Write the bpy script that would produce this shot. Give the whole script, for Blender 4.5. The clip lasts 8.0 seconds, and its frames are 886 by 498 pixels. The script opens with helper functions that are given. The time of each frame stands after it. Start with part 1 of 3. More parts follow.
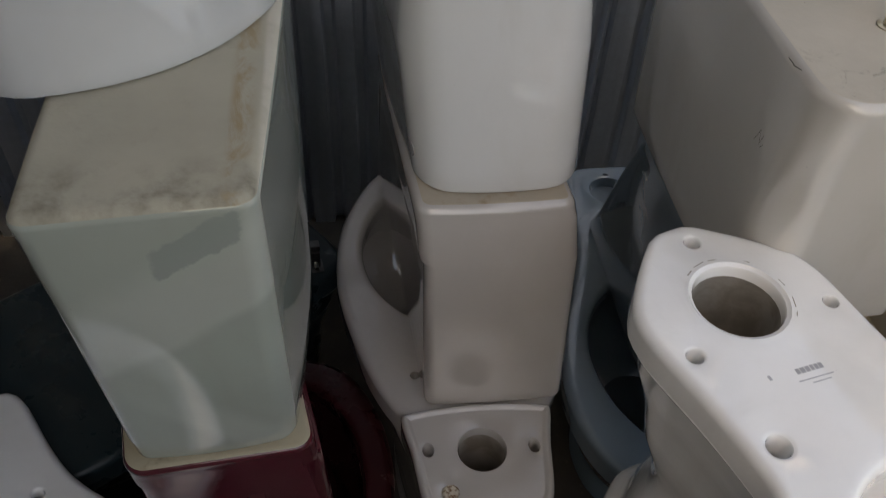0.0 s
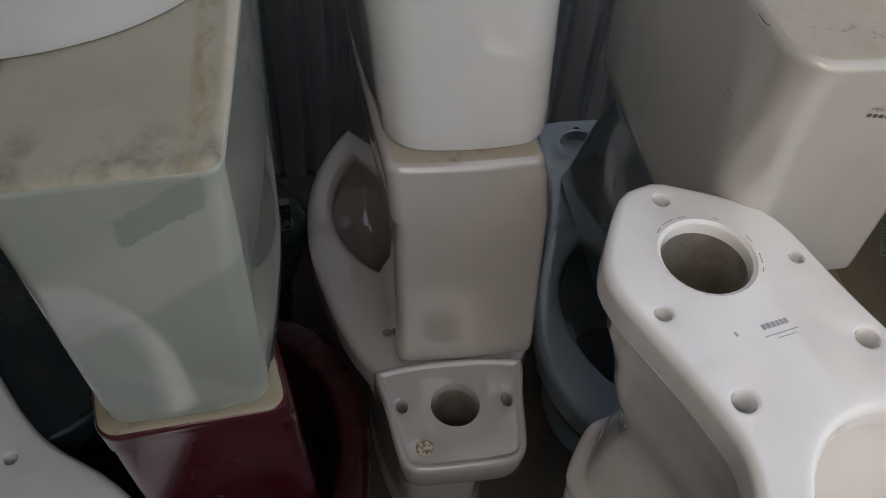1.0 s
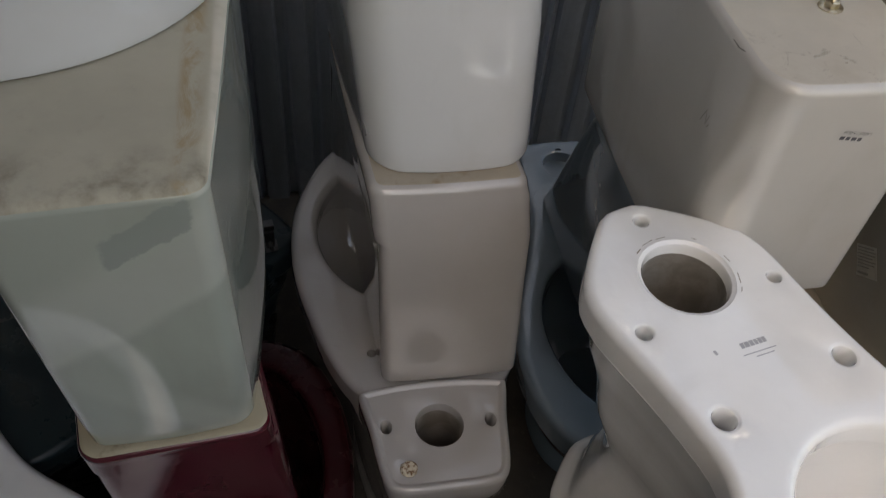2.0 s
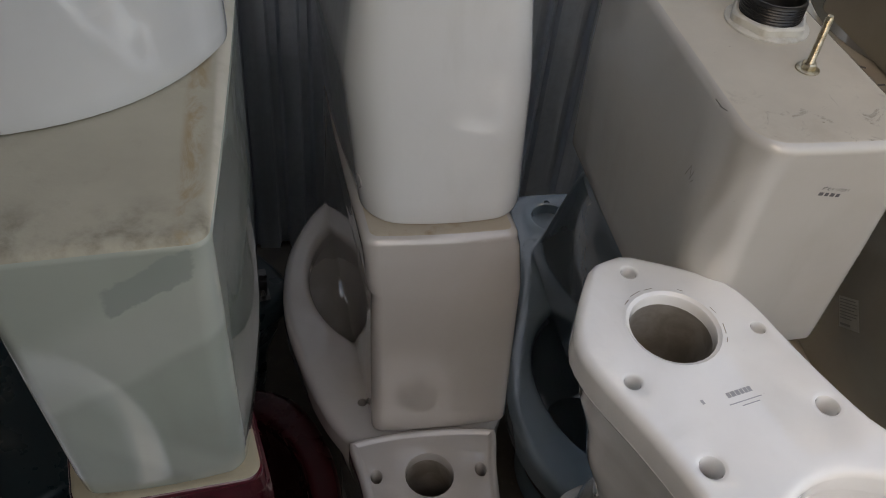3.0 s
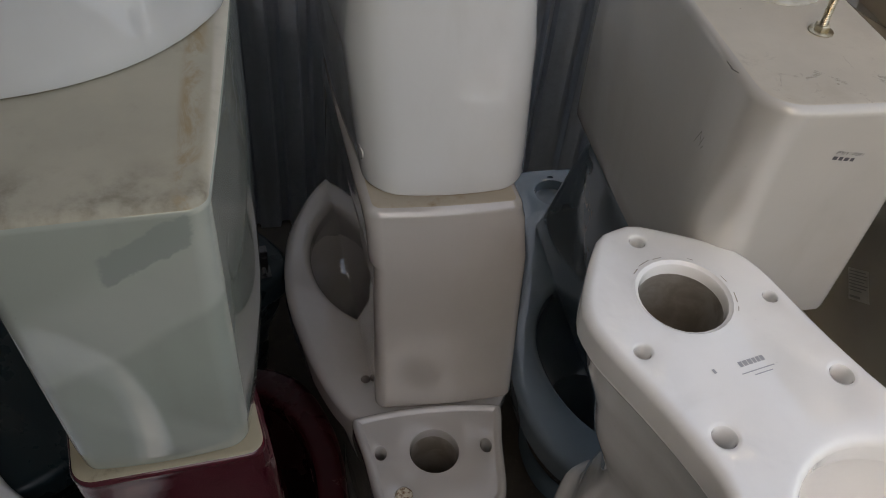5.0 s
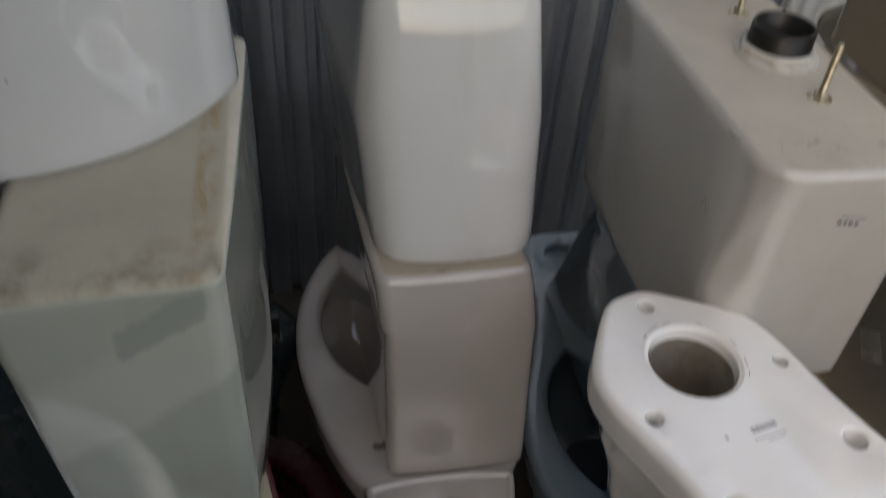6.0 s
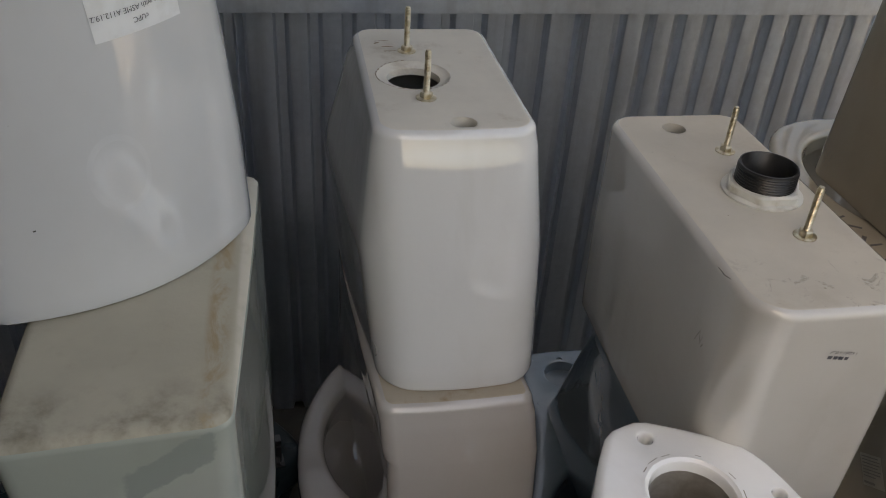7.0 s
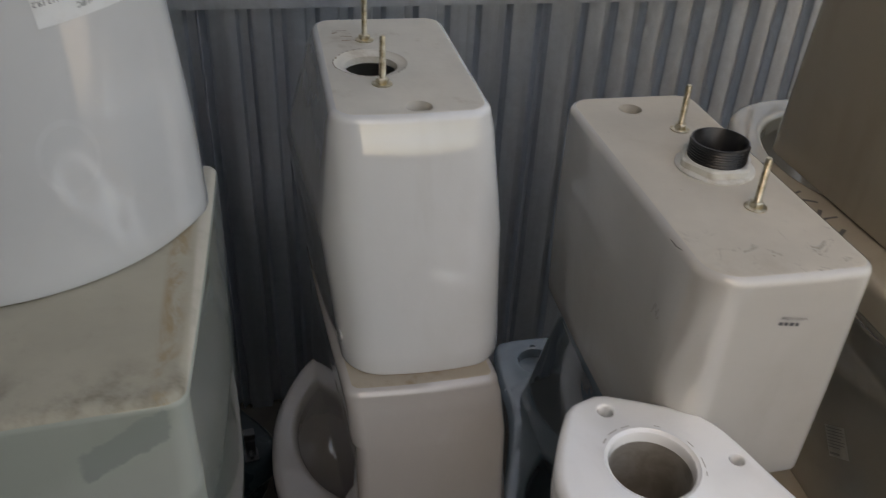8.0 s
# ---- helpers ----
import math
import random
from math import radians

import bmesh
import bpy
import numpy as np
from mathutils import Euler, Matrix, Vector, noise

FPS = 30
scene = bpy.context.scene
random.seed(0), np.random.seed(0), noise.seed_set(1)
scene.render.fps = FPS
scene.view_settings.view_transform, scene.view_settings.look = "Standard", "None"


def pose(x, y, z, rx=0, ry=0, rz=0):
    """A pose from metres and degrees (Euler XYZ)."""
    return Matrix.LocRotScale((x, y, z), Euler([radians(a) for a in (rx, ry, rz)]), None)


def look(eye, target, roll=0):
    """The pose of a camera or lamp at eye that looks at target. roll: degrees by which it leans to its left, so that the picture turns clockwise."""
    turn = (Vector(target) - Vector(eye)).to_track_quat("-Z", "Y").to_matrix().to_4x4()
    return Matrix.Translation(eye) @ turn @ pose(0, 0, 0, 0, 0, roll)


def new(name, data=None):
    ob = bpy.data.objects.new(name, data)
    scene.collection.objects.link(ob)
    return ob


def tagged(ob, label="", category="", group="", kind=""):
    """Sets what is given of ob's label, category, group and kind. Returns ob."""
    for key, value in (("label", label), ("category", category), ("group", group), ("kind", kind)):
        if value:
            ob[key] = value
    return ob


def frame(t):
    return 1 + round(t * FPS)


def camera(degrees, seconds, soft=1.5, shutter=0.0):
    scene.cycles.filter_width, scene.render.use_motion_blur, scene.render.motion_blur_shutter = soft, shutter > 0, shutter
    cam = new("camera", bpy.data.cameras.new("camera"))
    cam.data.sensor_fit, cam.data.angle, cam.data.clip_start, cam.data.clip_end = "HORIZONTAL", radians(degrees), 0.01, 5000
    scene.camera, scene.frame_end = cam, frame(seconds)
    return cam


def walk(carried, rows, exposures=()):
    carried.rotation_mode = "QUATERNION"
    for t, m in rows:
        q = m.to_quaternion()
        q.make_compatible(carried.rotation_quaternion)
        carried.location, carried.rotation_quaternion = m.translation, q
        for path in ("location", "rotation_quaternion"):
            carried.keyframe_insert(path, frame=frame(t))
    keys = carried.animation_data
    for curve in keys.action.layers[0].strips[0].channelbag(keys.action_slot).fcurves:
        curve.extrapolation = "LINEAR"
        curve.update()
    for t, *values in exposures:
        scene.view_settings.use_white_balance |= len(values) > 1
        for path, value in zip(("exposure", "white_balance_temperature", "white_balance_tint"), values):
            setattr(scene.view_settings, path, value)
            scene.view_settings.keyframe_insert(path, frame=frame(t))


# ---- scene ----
cam = camera(56.0, 8.0, soft=0.7, shutter=0.5)
PATH = [
    (0, (-0.054, 0.055, 1.401), (0.162, 1.441, -0.025), 3.4),
    (0.5, (-0.055, 0.059, 1.391), (0.192, 1.389, -0.083), 4.3),
    (1, (-0.05, 0.064, 1.406), (0.222, 1.354, -0.098), 4.9),
    (1.5, (-0.053, 0.062, 1.408), (0.249, 1.347, -0.095), 5.8),
    (2, (-0.051, 0.059, 1.413), (0.263, 1.379, -0.056), 5.8),
    (2.2, (-0.055, 0.06, 1.419), (0.268, 1.398, -0.032), 6.0),
    (3.3, (-0.06, 0.041, 1.427), (0.298, 1.454, 0.058), 6.8),
    (3.5, (-0.059, 0.039, 1.427), (0.302, 1.454, 0.061), 6.9),
    (4, (-0.056, 0.038, 1.425), (0.311, 1.445, 0.052), 7.0),
    (4.5, (-0.059, 0.042, 1.42), (0.299, 1.427, 0.022), 6.7),
    (4.7, (-0.062, 0.047, 1.403), (0.293, 1.42, -0.007), 6.6),
    (5.8, (-0.06, 0.052, 1.403), (0.271, 1.475, 0.037), 5.2),
    (6, (-0.062, 0.049, 1.417), (0.271, 1.524, 0.108), 4.6),
    (6.2, (-0.067, 0.046, 1.452), (0.282, 1.605, 0.25), 4.5),
    (6.5, (-0.068, 0.046, 1.461), (0.28, 1.645, 0.311), 4.4),
    (7, (-0.067, 0.045, 1.46), (0.278, 1.671, 0.348), 4.1),
    (7.5, (-0.07, 0.041, 1.46), (0.286, 1.672, 0.36), 3.7),
    (8, (-0.04, 0.018, 1.447), (0.338, 1.643, 0.343), 3.0),
]
walk(cam, [(t, look(eye, target, roll)) for t, eye, target, roll in PATH])

# ---- sky, sun, exposure ----
SUN_AZ, SUN_EL = 240.0, 42.0
world = bpy.data.worlds.new("sky")
scene.world = world
world.use_nodes = True
wn = world.node_tree.nodes
sky = wn.new("ShaderNodeTexSky")
sky.sky_type = "NISHITA"
sky.sun_disc = False
sky.sun_elevation, sky.sun_rotation = radians(SUN_EL), radians(SUN_AZ)
sky.dust_density, sky.ozone_density = 5.0, 1.0
bg = wn["Background"]
bg.inputs["Strength"].default_value = 0.15
world.node_tree.links.new(sky.outputs[0], bg.inputs[0])
lamp = bpy.data.lights.new("sun", "SUN")
lamp.energy, lamp.angle, lamp.color = 1.2, radians(10), (1.0, 0.97, 0.92)
sun = new("sun", lamp)
az, el = radians(SUN_AZ), radians(SUN_EL)
sun.matrix_world = look((6 * math.sin(az) * math.cos(el), 6 * math.cos(az) * math.cos(el), 6 * math.sin(el)), (0, 0, 0))
scene.view_settings.exposure = 1.84
scene.view_settings.use_white_balance = True
scene.view_settings.white_balance_temperature = 9500.0
scene.view_settings.white_balance_tint = 12.0


# ---- materials ----
class Mat:
    """A Principled material with a small set of node helpers."""

    def __init__(self, name, rough=0.5, metal=0.0, coat=0.0):
        self.m = bpy.data.materials.new(name)
        self.m.use_nodes = True
        self.t = self.m.node_tree
        self.b = self.t.nodes["Principled BSDF"]
        self.b.inputs["Roughness"].default_value = rough
        self.b.inputs["Metallic"].default_value = metal
        self.b.inputs["Coat Weight"].default_value = coat
        self.b.inputs["Coat Roughness"].default_value = 0.035
        self.co = self.t.nodes.new("ShaderNodeTexCoord").outputs["Object"]

    def node(self, kind, **ins):
        n = self.t.nodes.new(kind)
        for k, v in ins.items():
            self.put(n, k.replace("_", " "), v)
        return n

    def put(self, n, key, v):
        if hasattr(v, "is_linked"):
            self.t.links.new(v, n.inputs[key])
        else:
            n.inputs[key].default_value = v

    def stretch(self, sx, sy, sz):
        n = self.t.nodes.new("ShaderNodeMapping")
        n.inputs["Scale"].default_value = (sx, sy, sz)
        self.t.links.new(self.co, n.inputs["Vector"])
        return n.outputs["Vector"]

    def noise(self, scale, detail=4.0, rough=0.55, distort=0.0, vec=None):
        n = self.t.nodes.new("ShaderNodeTexNoise")
        for k, v in (("Scale", scale), ("Detail", detail), ("Roughness", rough), ("Distortion", distort)):
            n.inputs[k].default_value = v
        self.t.links.new(vec or self.co, n.inputs["Vector"])
        return n.outputs["Fac"]

    def span(self, v, lo, hi, a=0.0, b=1.0):
        n = self.t.nodes.new("ShaderNodeMapRange")
        n.interpolation_type = "SMOOTHSTEP"
        for k, x in (("From Min", lo), ("From Max", hi), ("To Min", a), ("To Max", b)):
            n.inputs[k].default_value = x
        self.t.links.new(v, n.inputs["Value"])
        return n.outputs["Result"]

    def math(self, op, a, b=0.0):
        n = self.t.nodes.new("ShaderNodeMath")
        n.operation = op
        for i, v in enumerate((a, b)):
            self.put(n, i, v)
        return n.outputs[0]

    def mix(self, fac, a, b):
        n = self.t.nodes.new("ShaderNodeMix")
        n.data_type = "RGBA"
        for i, v in ((0, fac), (6, a), (7, b)):
            if isinstance(v, tuple):
                v = (*v, 1.0)
            self.put(n, i, v)
        return n.outputs[2]

    def axis(self, which):
        n = self.t.nodes.new("ShaderNodeSeparateXYZ")
        self.t.links.new(self.co, n.inputs[0])
        return n.outputs[which]

    def colour(self, v):
        self.put(self.b, "Base Color", (*v, 1.0) if isinstance(v, tuple) else v)
        return self

    def roughness(self, v):
        self.put(self.b, "Roughness", v)
        return self

    def bump(self, height, strength, distance=0.002):
        n = self.t.nodes.new("ShaderNodeBump")
        n.inputs["Strength"].default_value = strength
        n.inputs["Distance"].default_value = distance
        self.t.links.new(height, n.inputs["Height"])
        self.t.links.new(n.outputs[0], self.b.inputs["Normal"])
        return self


def china(name, base, dirt, amount=0.35, rough=0.034, wave=0.26):
    """Glazed vitreous china: slightly wavy gloss, faint cloudy grime and specks."""
    k = Mat(name, rough, coat=1.0)
    k.b.inputs["Specular IOR Level"].default_value = 0.65
    cloud = k.span(k.noise(5.0, 5), 0.45, 0.78, 0.0, amount)
    smear = k.span(k.noise(9.0, 4, vec=k.stretch(1.0, 1.0, 0.25), distort=0.6), 0.52, 0.75, 0.0, amount * 0.7)
    speck = k.span(k.noise(170.0, 2), 0.77, 0.83, 0.0, amount)
    c = k.mix(cloud, base, dirt)
    c = k.mix(smear, c, dirt)
    c = k.mix(speck, c, tuple(v * 0.35 for v in dirt))
    k.colour(c)
    k.roughness(k.span(k.noise(14.0, 5), 0.35, 0.75, rough * 0.7, rough * 2.4))
    ripple = k.math("ADD", k.math("MULTIPLY", k.noise(11.0, 2, 0.4), 0.7), k.math("MULTIPLY", k.noise(42.0, 2, 0.4, 0.5), 0.28))
    k.bump(ripple, wave, 0.005)
    return k


def bisque(name, base, dark, stains=0.8):
    """Unglazed fired clay: matt, blotchy, with dark smudges and small chips."""
    k = Mat(name, 0.78)
    blot = k.span(k.noise(7.0, 6, 0.6), 0.35, 0.7, 0.0, 0.55)
    smud = k.span(k.noise(13.0, 7, 0.66, 0.15), 0.54, 0.72, 0.0, stains)
    speck = k.span(k.noise(120.0, 2), 0.74, 0.80, 0.0, 0.6)
    c = k.mix(blot, base, tuple(v * 0.78 for v in base))
    c = k.mix(smud, c, dark)
    c = k.mix(speck, c, tuple(v * 0.5 for v in dark))
    k.out = c
    k.colour(c)
    k.bump(k.noise(160.0, 3), 0.25, 0.001)
    return k


white = china("white_china", (0.88, 0.88, 0.87), (0.56, 0.54, 0.49), 0.3)
rippled_white = china("rippled_white_china", (0.88, 0.88, 0.87), (0.56, 0.54, 0.49), 0.3, 0.02, 0.42)
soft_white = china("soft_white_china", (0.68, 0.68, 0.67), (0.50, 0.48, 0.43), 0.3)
cool_white = china("cool_white_china", (0.563, 0.572, 0.576), (0.430, 0.430, 0.421), 0.3)
bone = china("bone_china", (0.486, 0.455, 0.423), (0.378, 0.342, 0.297), 0.25)
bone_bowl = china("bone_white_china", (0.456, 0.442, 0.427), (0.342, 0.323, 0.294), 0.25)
# White glaze greyed down: the deep shade by the wall is in its colour.
shaded_white = china("shaded_white_china", (0.36, 0.355, 0.35), (0.24, 0.225, 0.21), 0.5)
cream = china("cream_china", (0.344, 0.305, 0.245), (0.224, 0.189, 0.146), 0.5, 0.10)
cream.b.inputs["Coat Weight"].default_value = 0.35
biscuit = china("biscuit_china", (0.527, 0.514, 0.484), (0.365, 0.332, 0.272), 0.3)
mint = china("pale_green_china", (0.346, 0.377, 0.332), (0.285, 0.294, 0.258), 0.5)
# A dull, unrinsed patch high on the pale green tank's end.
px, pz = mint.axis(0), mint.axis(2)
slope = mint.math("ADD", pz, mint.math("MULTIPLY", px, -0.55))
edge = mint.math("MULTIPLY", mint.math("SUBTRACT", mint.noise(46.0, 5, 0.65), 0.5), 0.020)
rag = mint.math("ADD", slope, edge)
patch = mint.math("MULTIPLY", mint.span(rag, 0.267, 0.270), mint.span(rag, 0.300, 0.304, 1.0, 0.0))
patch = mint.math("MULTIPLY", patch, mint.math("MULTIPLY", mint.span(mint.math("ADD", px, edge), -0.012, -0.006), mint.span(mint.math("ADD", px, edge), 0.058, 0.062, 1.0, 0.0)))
old = mint.b.inputs["Base Color"].links[0].from_socket
# Painted reflections: pale bands slanting across the face.
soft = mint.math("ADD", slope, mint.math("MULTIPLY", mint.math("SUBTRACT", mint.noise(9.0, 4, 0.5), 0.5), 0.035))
glare = mint.math("MULTIPLY", mint.span(soft, 0.175, 0.195), mint.span(soft, 0.262, 0.300, 1.0, 0.25))
glare = mint.math("MULTIPLY", glare, mint.span(mint.noise(3.5, 5, 0.5), 0.25, 0.55, 0.5, 0.9))
glare_low = mint.math("MULTIPLY", mint.span(mint.math("ADD", pz, mint.math("MULTIPLY", px, 1.1)), 0.02, 0.05), mint.span(mint.math("ADD", pz, mint.math("MULTIPLY", px, 1.1)), 0.075, 0.11, 1.0, 0.0))
glare_low = mint.math("MULTIPLY", glare_low, mint.span(pz, 0.03, 0.16, 0.55, 0.0))
old = mint.mix(mint.math("MAXIMUM", glare, glare_low), old, (0.455, 0.475, 0.43))
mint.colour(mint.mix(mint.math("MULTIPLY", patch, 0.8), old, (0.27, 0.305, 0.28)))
maroon = china("maroon_china", (0.082, 0.008, 0.016), (0.10, 0.055, 0.05), 0.35, 0.13)
maroon.b.inputs["Coat Weight"].default_value = 0.25
# Shaded copy of the maroon: darker and duller, for the bowl below the tank.
maroon_shaded = china("shaded_maroon_china", (0.03, 0.004, 0.006), (0.035, 0.015, 0.014), 0.3, 0.2)
maroon_shaded.b.inputs["Coat Weight"].default_value = 0.0
maroon_shaded.b.inputs["Specular IOR Level"].default_value = 0.35
slate = china("slate_blue_china", (0.145, 0.200, 0.240), (0.100, 0.125, 0.140), 0.4, 0.09)
# Teal taken nearly to black, gloss removed, so the gap reads as shade.
teal = china("shaded_teal_china", (0.009, 0.021, 0.025), (0.013, 0.017, 0.018), 0.4, 0.3)
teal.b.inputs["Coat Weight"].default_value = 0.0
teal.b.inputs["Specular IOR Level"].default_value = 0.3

clay = bisque("unglazed_clay", (0.42, 0.37, 0.29), (0.16, 0.12, 0.08))
clay_pale = bisque("unglazed_pale_clay", (0.636, 0.602, 0.533), (0.344, 0.275, 0.198), 0.5)
clay_cream = bisque("unglazed_cream_clay", (0.36, 0.31, 0.215), (0.13, 0.09, 0.05), 0.95)
clay_rust = bisque("unglazed_rusty_clay", (0.408, 0.351, 0.275), (0.228, 0.133, 0.057), 0.9)

# The soiled base of the pale green tank: a sooty band near its edge and a rust run along one side.
k = bisque("soiled_unglazed_clay", (0.414, 0.383, 0.304), (0.273, 0.242, 0.180), 0.5)
band = k.math("MULTIPLY", k.span(k.axis(1), -0.150, -0.125, 0.0, 1.0), k.span(k.axis(1), -0.115, -0.06, 1.0, 0.0))
band = k.math("MULTIPLY", band, k.span(k.noise(24.0, 7, 0.62, 0.1), 0.40, 0.74))
run = k.math("MULTIPLY", k.span(k.axis(0), 0.046, 0.056, 0.0, 1.0), k.span(k.axis(0), 0.062, 0.074, 1.0, 0.0))
run = k.math("MULTIPLY", run, k.span(k.noise(11.0, 6, 0.7, 0.5, k.stretch(2.2, 1.0, 1.0)), 0.40, 0.56))
c = k.mix(k.math("MULTIPLY", band, 0.85), k.out, (0.115, 0.093, 0.062))
c = k.mix(k.math("MULTIPLY", run, 0.75), c, (0.30, 0.205, 0.095))
worn = k.math("MULTIPLY", k.span(k.axis(0), 0.0725, 0.0775), k.span(k.noise(22.0, 5, 0.6), 0.25, 0.55, 0.35, 1.0))
c = k.mix(worn, c, (0.50, 0.46, 0.385))
k.colour(c)
clay_soiled = k

# The biscuit tank's base: cleaner, with grey scuffs towards one end.
k = bisque("scuffed_unglazed_clay", (0.550, 0.516, 0.447), (0.396, 0.353, 0.284), 0.4)
scuff = k.math("MULTIPLY", k.span(k.axis(1), -0.19, -0.10, 1.0, 0.0), k.span(k.noise(34.0, 6, 0.7, 0.8), 0.53, 0.66))
k.colour(k.mix(k.math("MULTIPLY", scuff, 0.75), k.out, (0.19, 0.17, 0.14)))
clay_scuffed = k

# Galvanised sheet: spangle, dull patches, faint streaks.
k = Mat("galvanised_steel", 0.4, 0.9)
span1 = k.noise(55.0, 3, 0.7, 0.4)
streak = k.span(k.noise(7.0, 4, vec=k.stretch(3.0, 3.0, 0.2)), 0.4, 0.7)
k.colour(k.mix(k.math("MULTIPLY", streak, 0.5), k.mix(span1, (0.46, 0.50, 0.555), (0.68, 0.73, 0.79)), (0.38, 0.405, 0.44)))
k.roughness(k.span(span1, 0.3, 0.7, 0.30, 0.46))
k.bump(k.noise(40.0, 3), 0.08, 0.001)
galv = k

k = Mat("zinc_plated_steel", 0.33, 0.9)
k.colour(k.mix(k.span(k.noise(90.0, 4), 0.4, 0.65), (0.64, 0.58, 0.45), (0.42, 0.35, 0.23)))
k.bump(k.noise(200.0, 2), 0.1, 0.0005)
zinc = k
# Chrome darkened far below its own tone, standing in for the gap's shade.
k = Mat("chrome", 0.28, 1.0)
k.colour(k.mix(k.span(k.noise(60.0, 4), 0.5, 0.7), (0.11, 0.112, 0.115), (0.06, 0.058, 0.055)))
chrome = k
k = Mat("black_plastic", 0.38)
k.colour(k.mix(k.span(k.noise(40.0, 4), 0.5, 0.75), (0.012, 0.012, 0.013), (0.05, 0.047, 0.042)))
black = k
k = Mat("translucent_white_plastic", 0.35)
k.colour(k.mix(k.span(k.noise(30.0, 4), 0.45, 0.7), (0.60, 0.60, 0.56), (0.42, 0.39, 0.33)))
nutwhite = k
k = Mat("crusted_putty", 0.85)
k.colour(k.mix(k.span(k.noise(180.0, 4), 0.42, 0.62), (0.62, 0.57, 0.46), (0.20, 0.11, 0.06)))
k.bump(k.noise(220.0, 3), 0.8, 0.002)
putty = k
k = Mat("printed_ink", 0.5)
k.colour(k.mix(k.noise(300.0, 2), (0.05, 0.05, 0.06), (0.10, 0.10, 0.11)))
ink = k
k = Mat("faded_grey_print", 0.4)
k.colour(k.mix(k.noise(260.0, 2), (0.33, 0.34, 0.36), (0.46, 0.47, 0.49)))
ink_grey = k
k = Mat("paper_label", 0.55)
k.colour(k.mix(k.span(k.noise(60.0, 4), 0.4, 0.7), (0.70, 0.71, 0.71), (0.64, 0.64, 0.63)))
paper = k
k = Mat("aged_paper", 0.6)
k.colour(k.mix(k.span(k.noise(60.0, 4), 0.4, 0.7), (0.48, 0.44, 0.37), (0.40, 0.36, 0.29)))
paper_old = k
k = Mat("pencil_marks", 0.7)
k.colour(k.mix(k.noise(300.0, 2), (0.03, 0.03, 0.03), (0.10, 0.09, 0.08)))
pencil = k
k = Mat("damp_concrete", 0.85)
g1 = k.noise(3.0, 8, 0.6)
g2 = k.noise(60.0, 5, 0.7)
c = k.mix(k.span(g1, 0.35, 0.65), (0.065, 0.055, 0.043), (0.03, 0.025, 0.02))
k.colour(k.mix(k.span(g2, 0.55, 0.75, 0.0, 0.5), c, (0.11, 0.095, 0.075)))
# Out of view the ground turns pale grey, added to bounce light forward.
bounce_edge = k.math("ADD", k.axis(1), k.math("MULTIPLY", k.noise(1.3, 5), 0.5))
inner = k.b.inputs["Base Color"].links[0].from_socket
pale = k.mix(g2, (0.32, 0.305, 0.28), (0.21, 0.20, 0.18))
k.colour(k.mix(k.span(bounce_edge, -0.95, -0.6), pale, inner))
k.bump(g2, 0.5, 0.004)
concrete = k
k = Mat("dull_painted_sheet", 0.6)
k.colour(k.mix(k.noise(2.0, 5), (0.11, 0.11, 0.11), (0.15, 0.145, 0.14)))
sheet = k
k = Mat("faint_pencil", 0.7)
k.colour(k.mix(k.noise(300.0, 2), (0.20, 0.18, 0.16), (0.28, 0.26, 0.22)))
pencil_faint = k
k = Mat("grey_smudge", 0.8)
k.colour(k.mix(k.noise(200.0, 4), (0.20, 0.18, 0.15), (0.36, 0.33, 0.28)))
smudge = k
k = Mat("rust_stain", 0.8)
k.colour(k.mix(k.noise(200.0, 4), (0.10, 0.055, 0.03), (0.26, 0.16, 0.08)))
rust = k
k = Mat("grimy_throat", 0.5)
k.colour(k.mix(k.span(k.noise(26.0, 6, 0.6, 0.4), 0.35, 0.65), (0.27, 0.25, 0.225), (0.19, 0.17, 0.145)))
throat = k
residue = china("clean_patch_china", (0.592, 0.602, 0.608), (0.46, 0.46, 0.45), 0.6)


# ---- mesh helpers ----
from mathutils.geometry import delaunay_2d_cdt  # noqa: E402


def part(name, bm, material, parent=None, label="", sharp=38.0):
    """Link a bmesh as one mesh object under a thing or part."""
    bmesh.ops.remove_doubles(bm, verts=bm.verts, dist=1e-5)
    bmesh.ops.recalc_face_normals(bm, faces=bm.faces)
    me = bpy.data.meshes.new(name)
    bm.to_mesh(me)
    bm.free()
    me.polygons.foreach_set("use_smooth", [True] * len(me.polygons))
    me.set_sharp_from_angle(angle=radians(sharp))
    me.materials.append(material.m)
    ob = new(name, me)
    ob.parent = parent
    if label:
        tagged(ob, label)
    return ob


def thing(name, m, label, category, group="", kind=""):
    """An Empty at a thing's base, which parents its parts."""
    ob = new(name)
    ob.empty_display_size = 0.05
    ob.matrix_basis = m
    return tagged(ob, label, category, group, kind)


def ring(bm, pts):
    return [bm.verts.new(p) for p in pts]


def bridge(bm, a, b):
    n = len(a)
    for i in range(n):
        bm.faces.new((a[i], a[(i + 1) % n], b[(i + 1) % n], b[i]))


def loft(bm, loops):
    rings = [ring(bm, p) for p in loops]
    for a, b in zip(rings, rings[1:]):
        bridge(bm, a, b)
    return rings


def edges_of(bm, r):
    out = []
    for i in range(len(r)):
        a, b = r[i], r[(i + 1) % len(r)]
        out.append(bm.edges.get((a, b)) or bm.edges.new((a, b)))
    return out


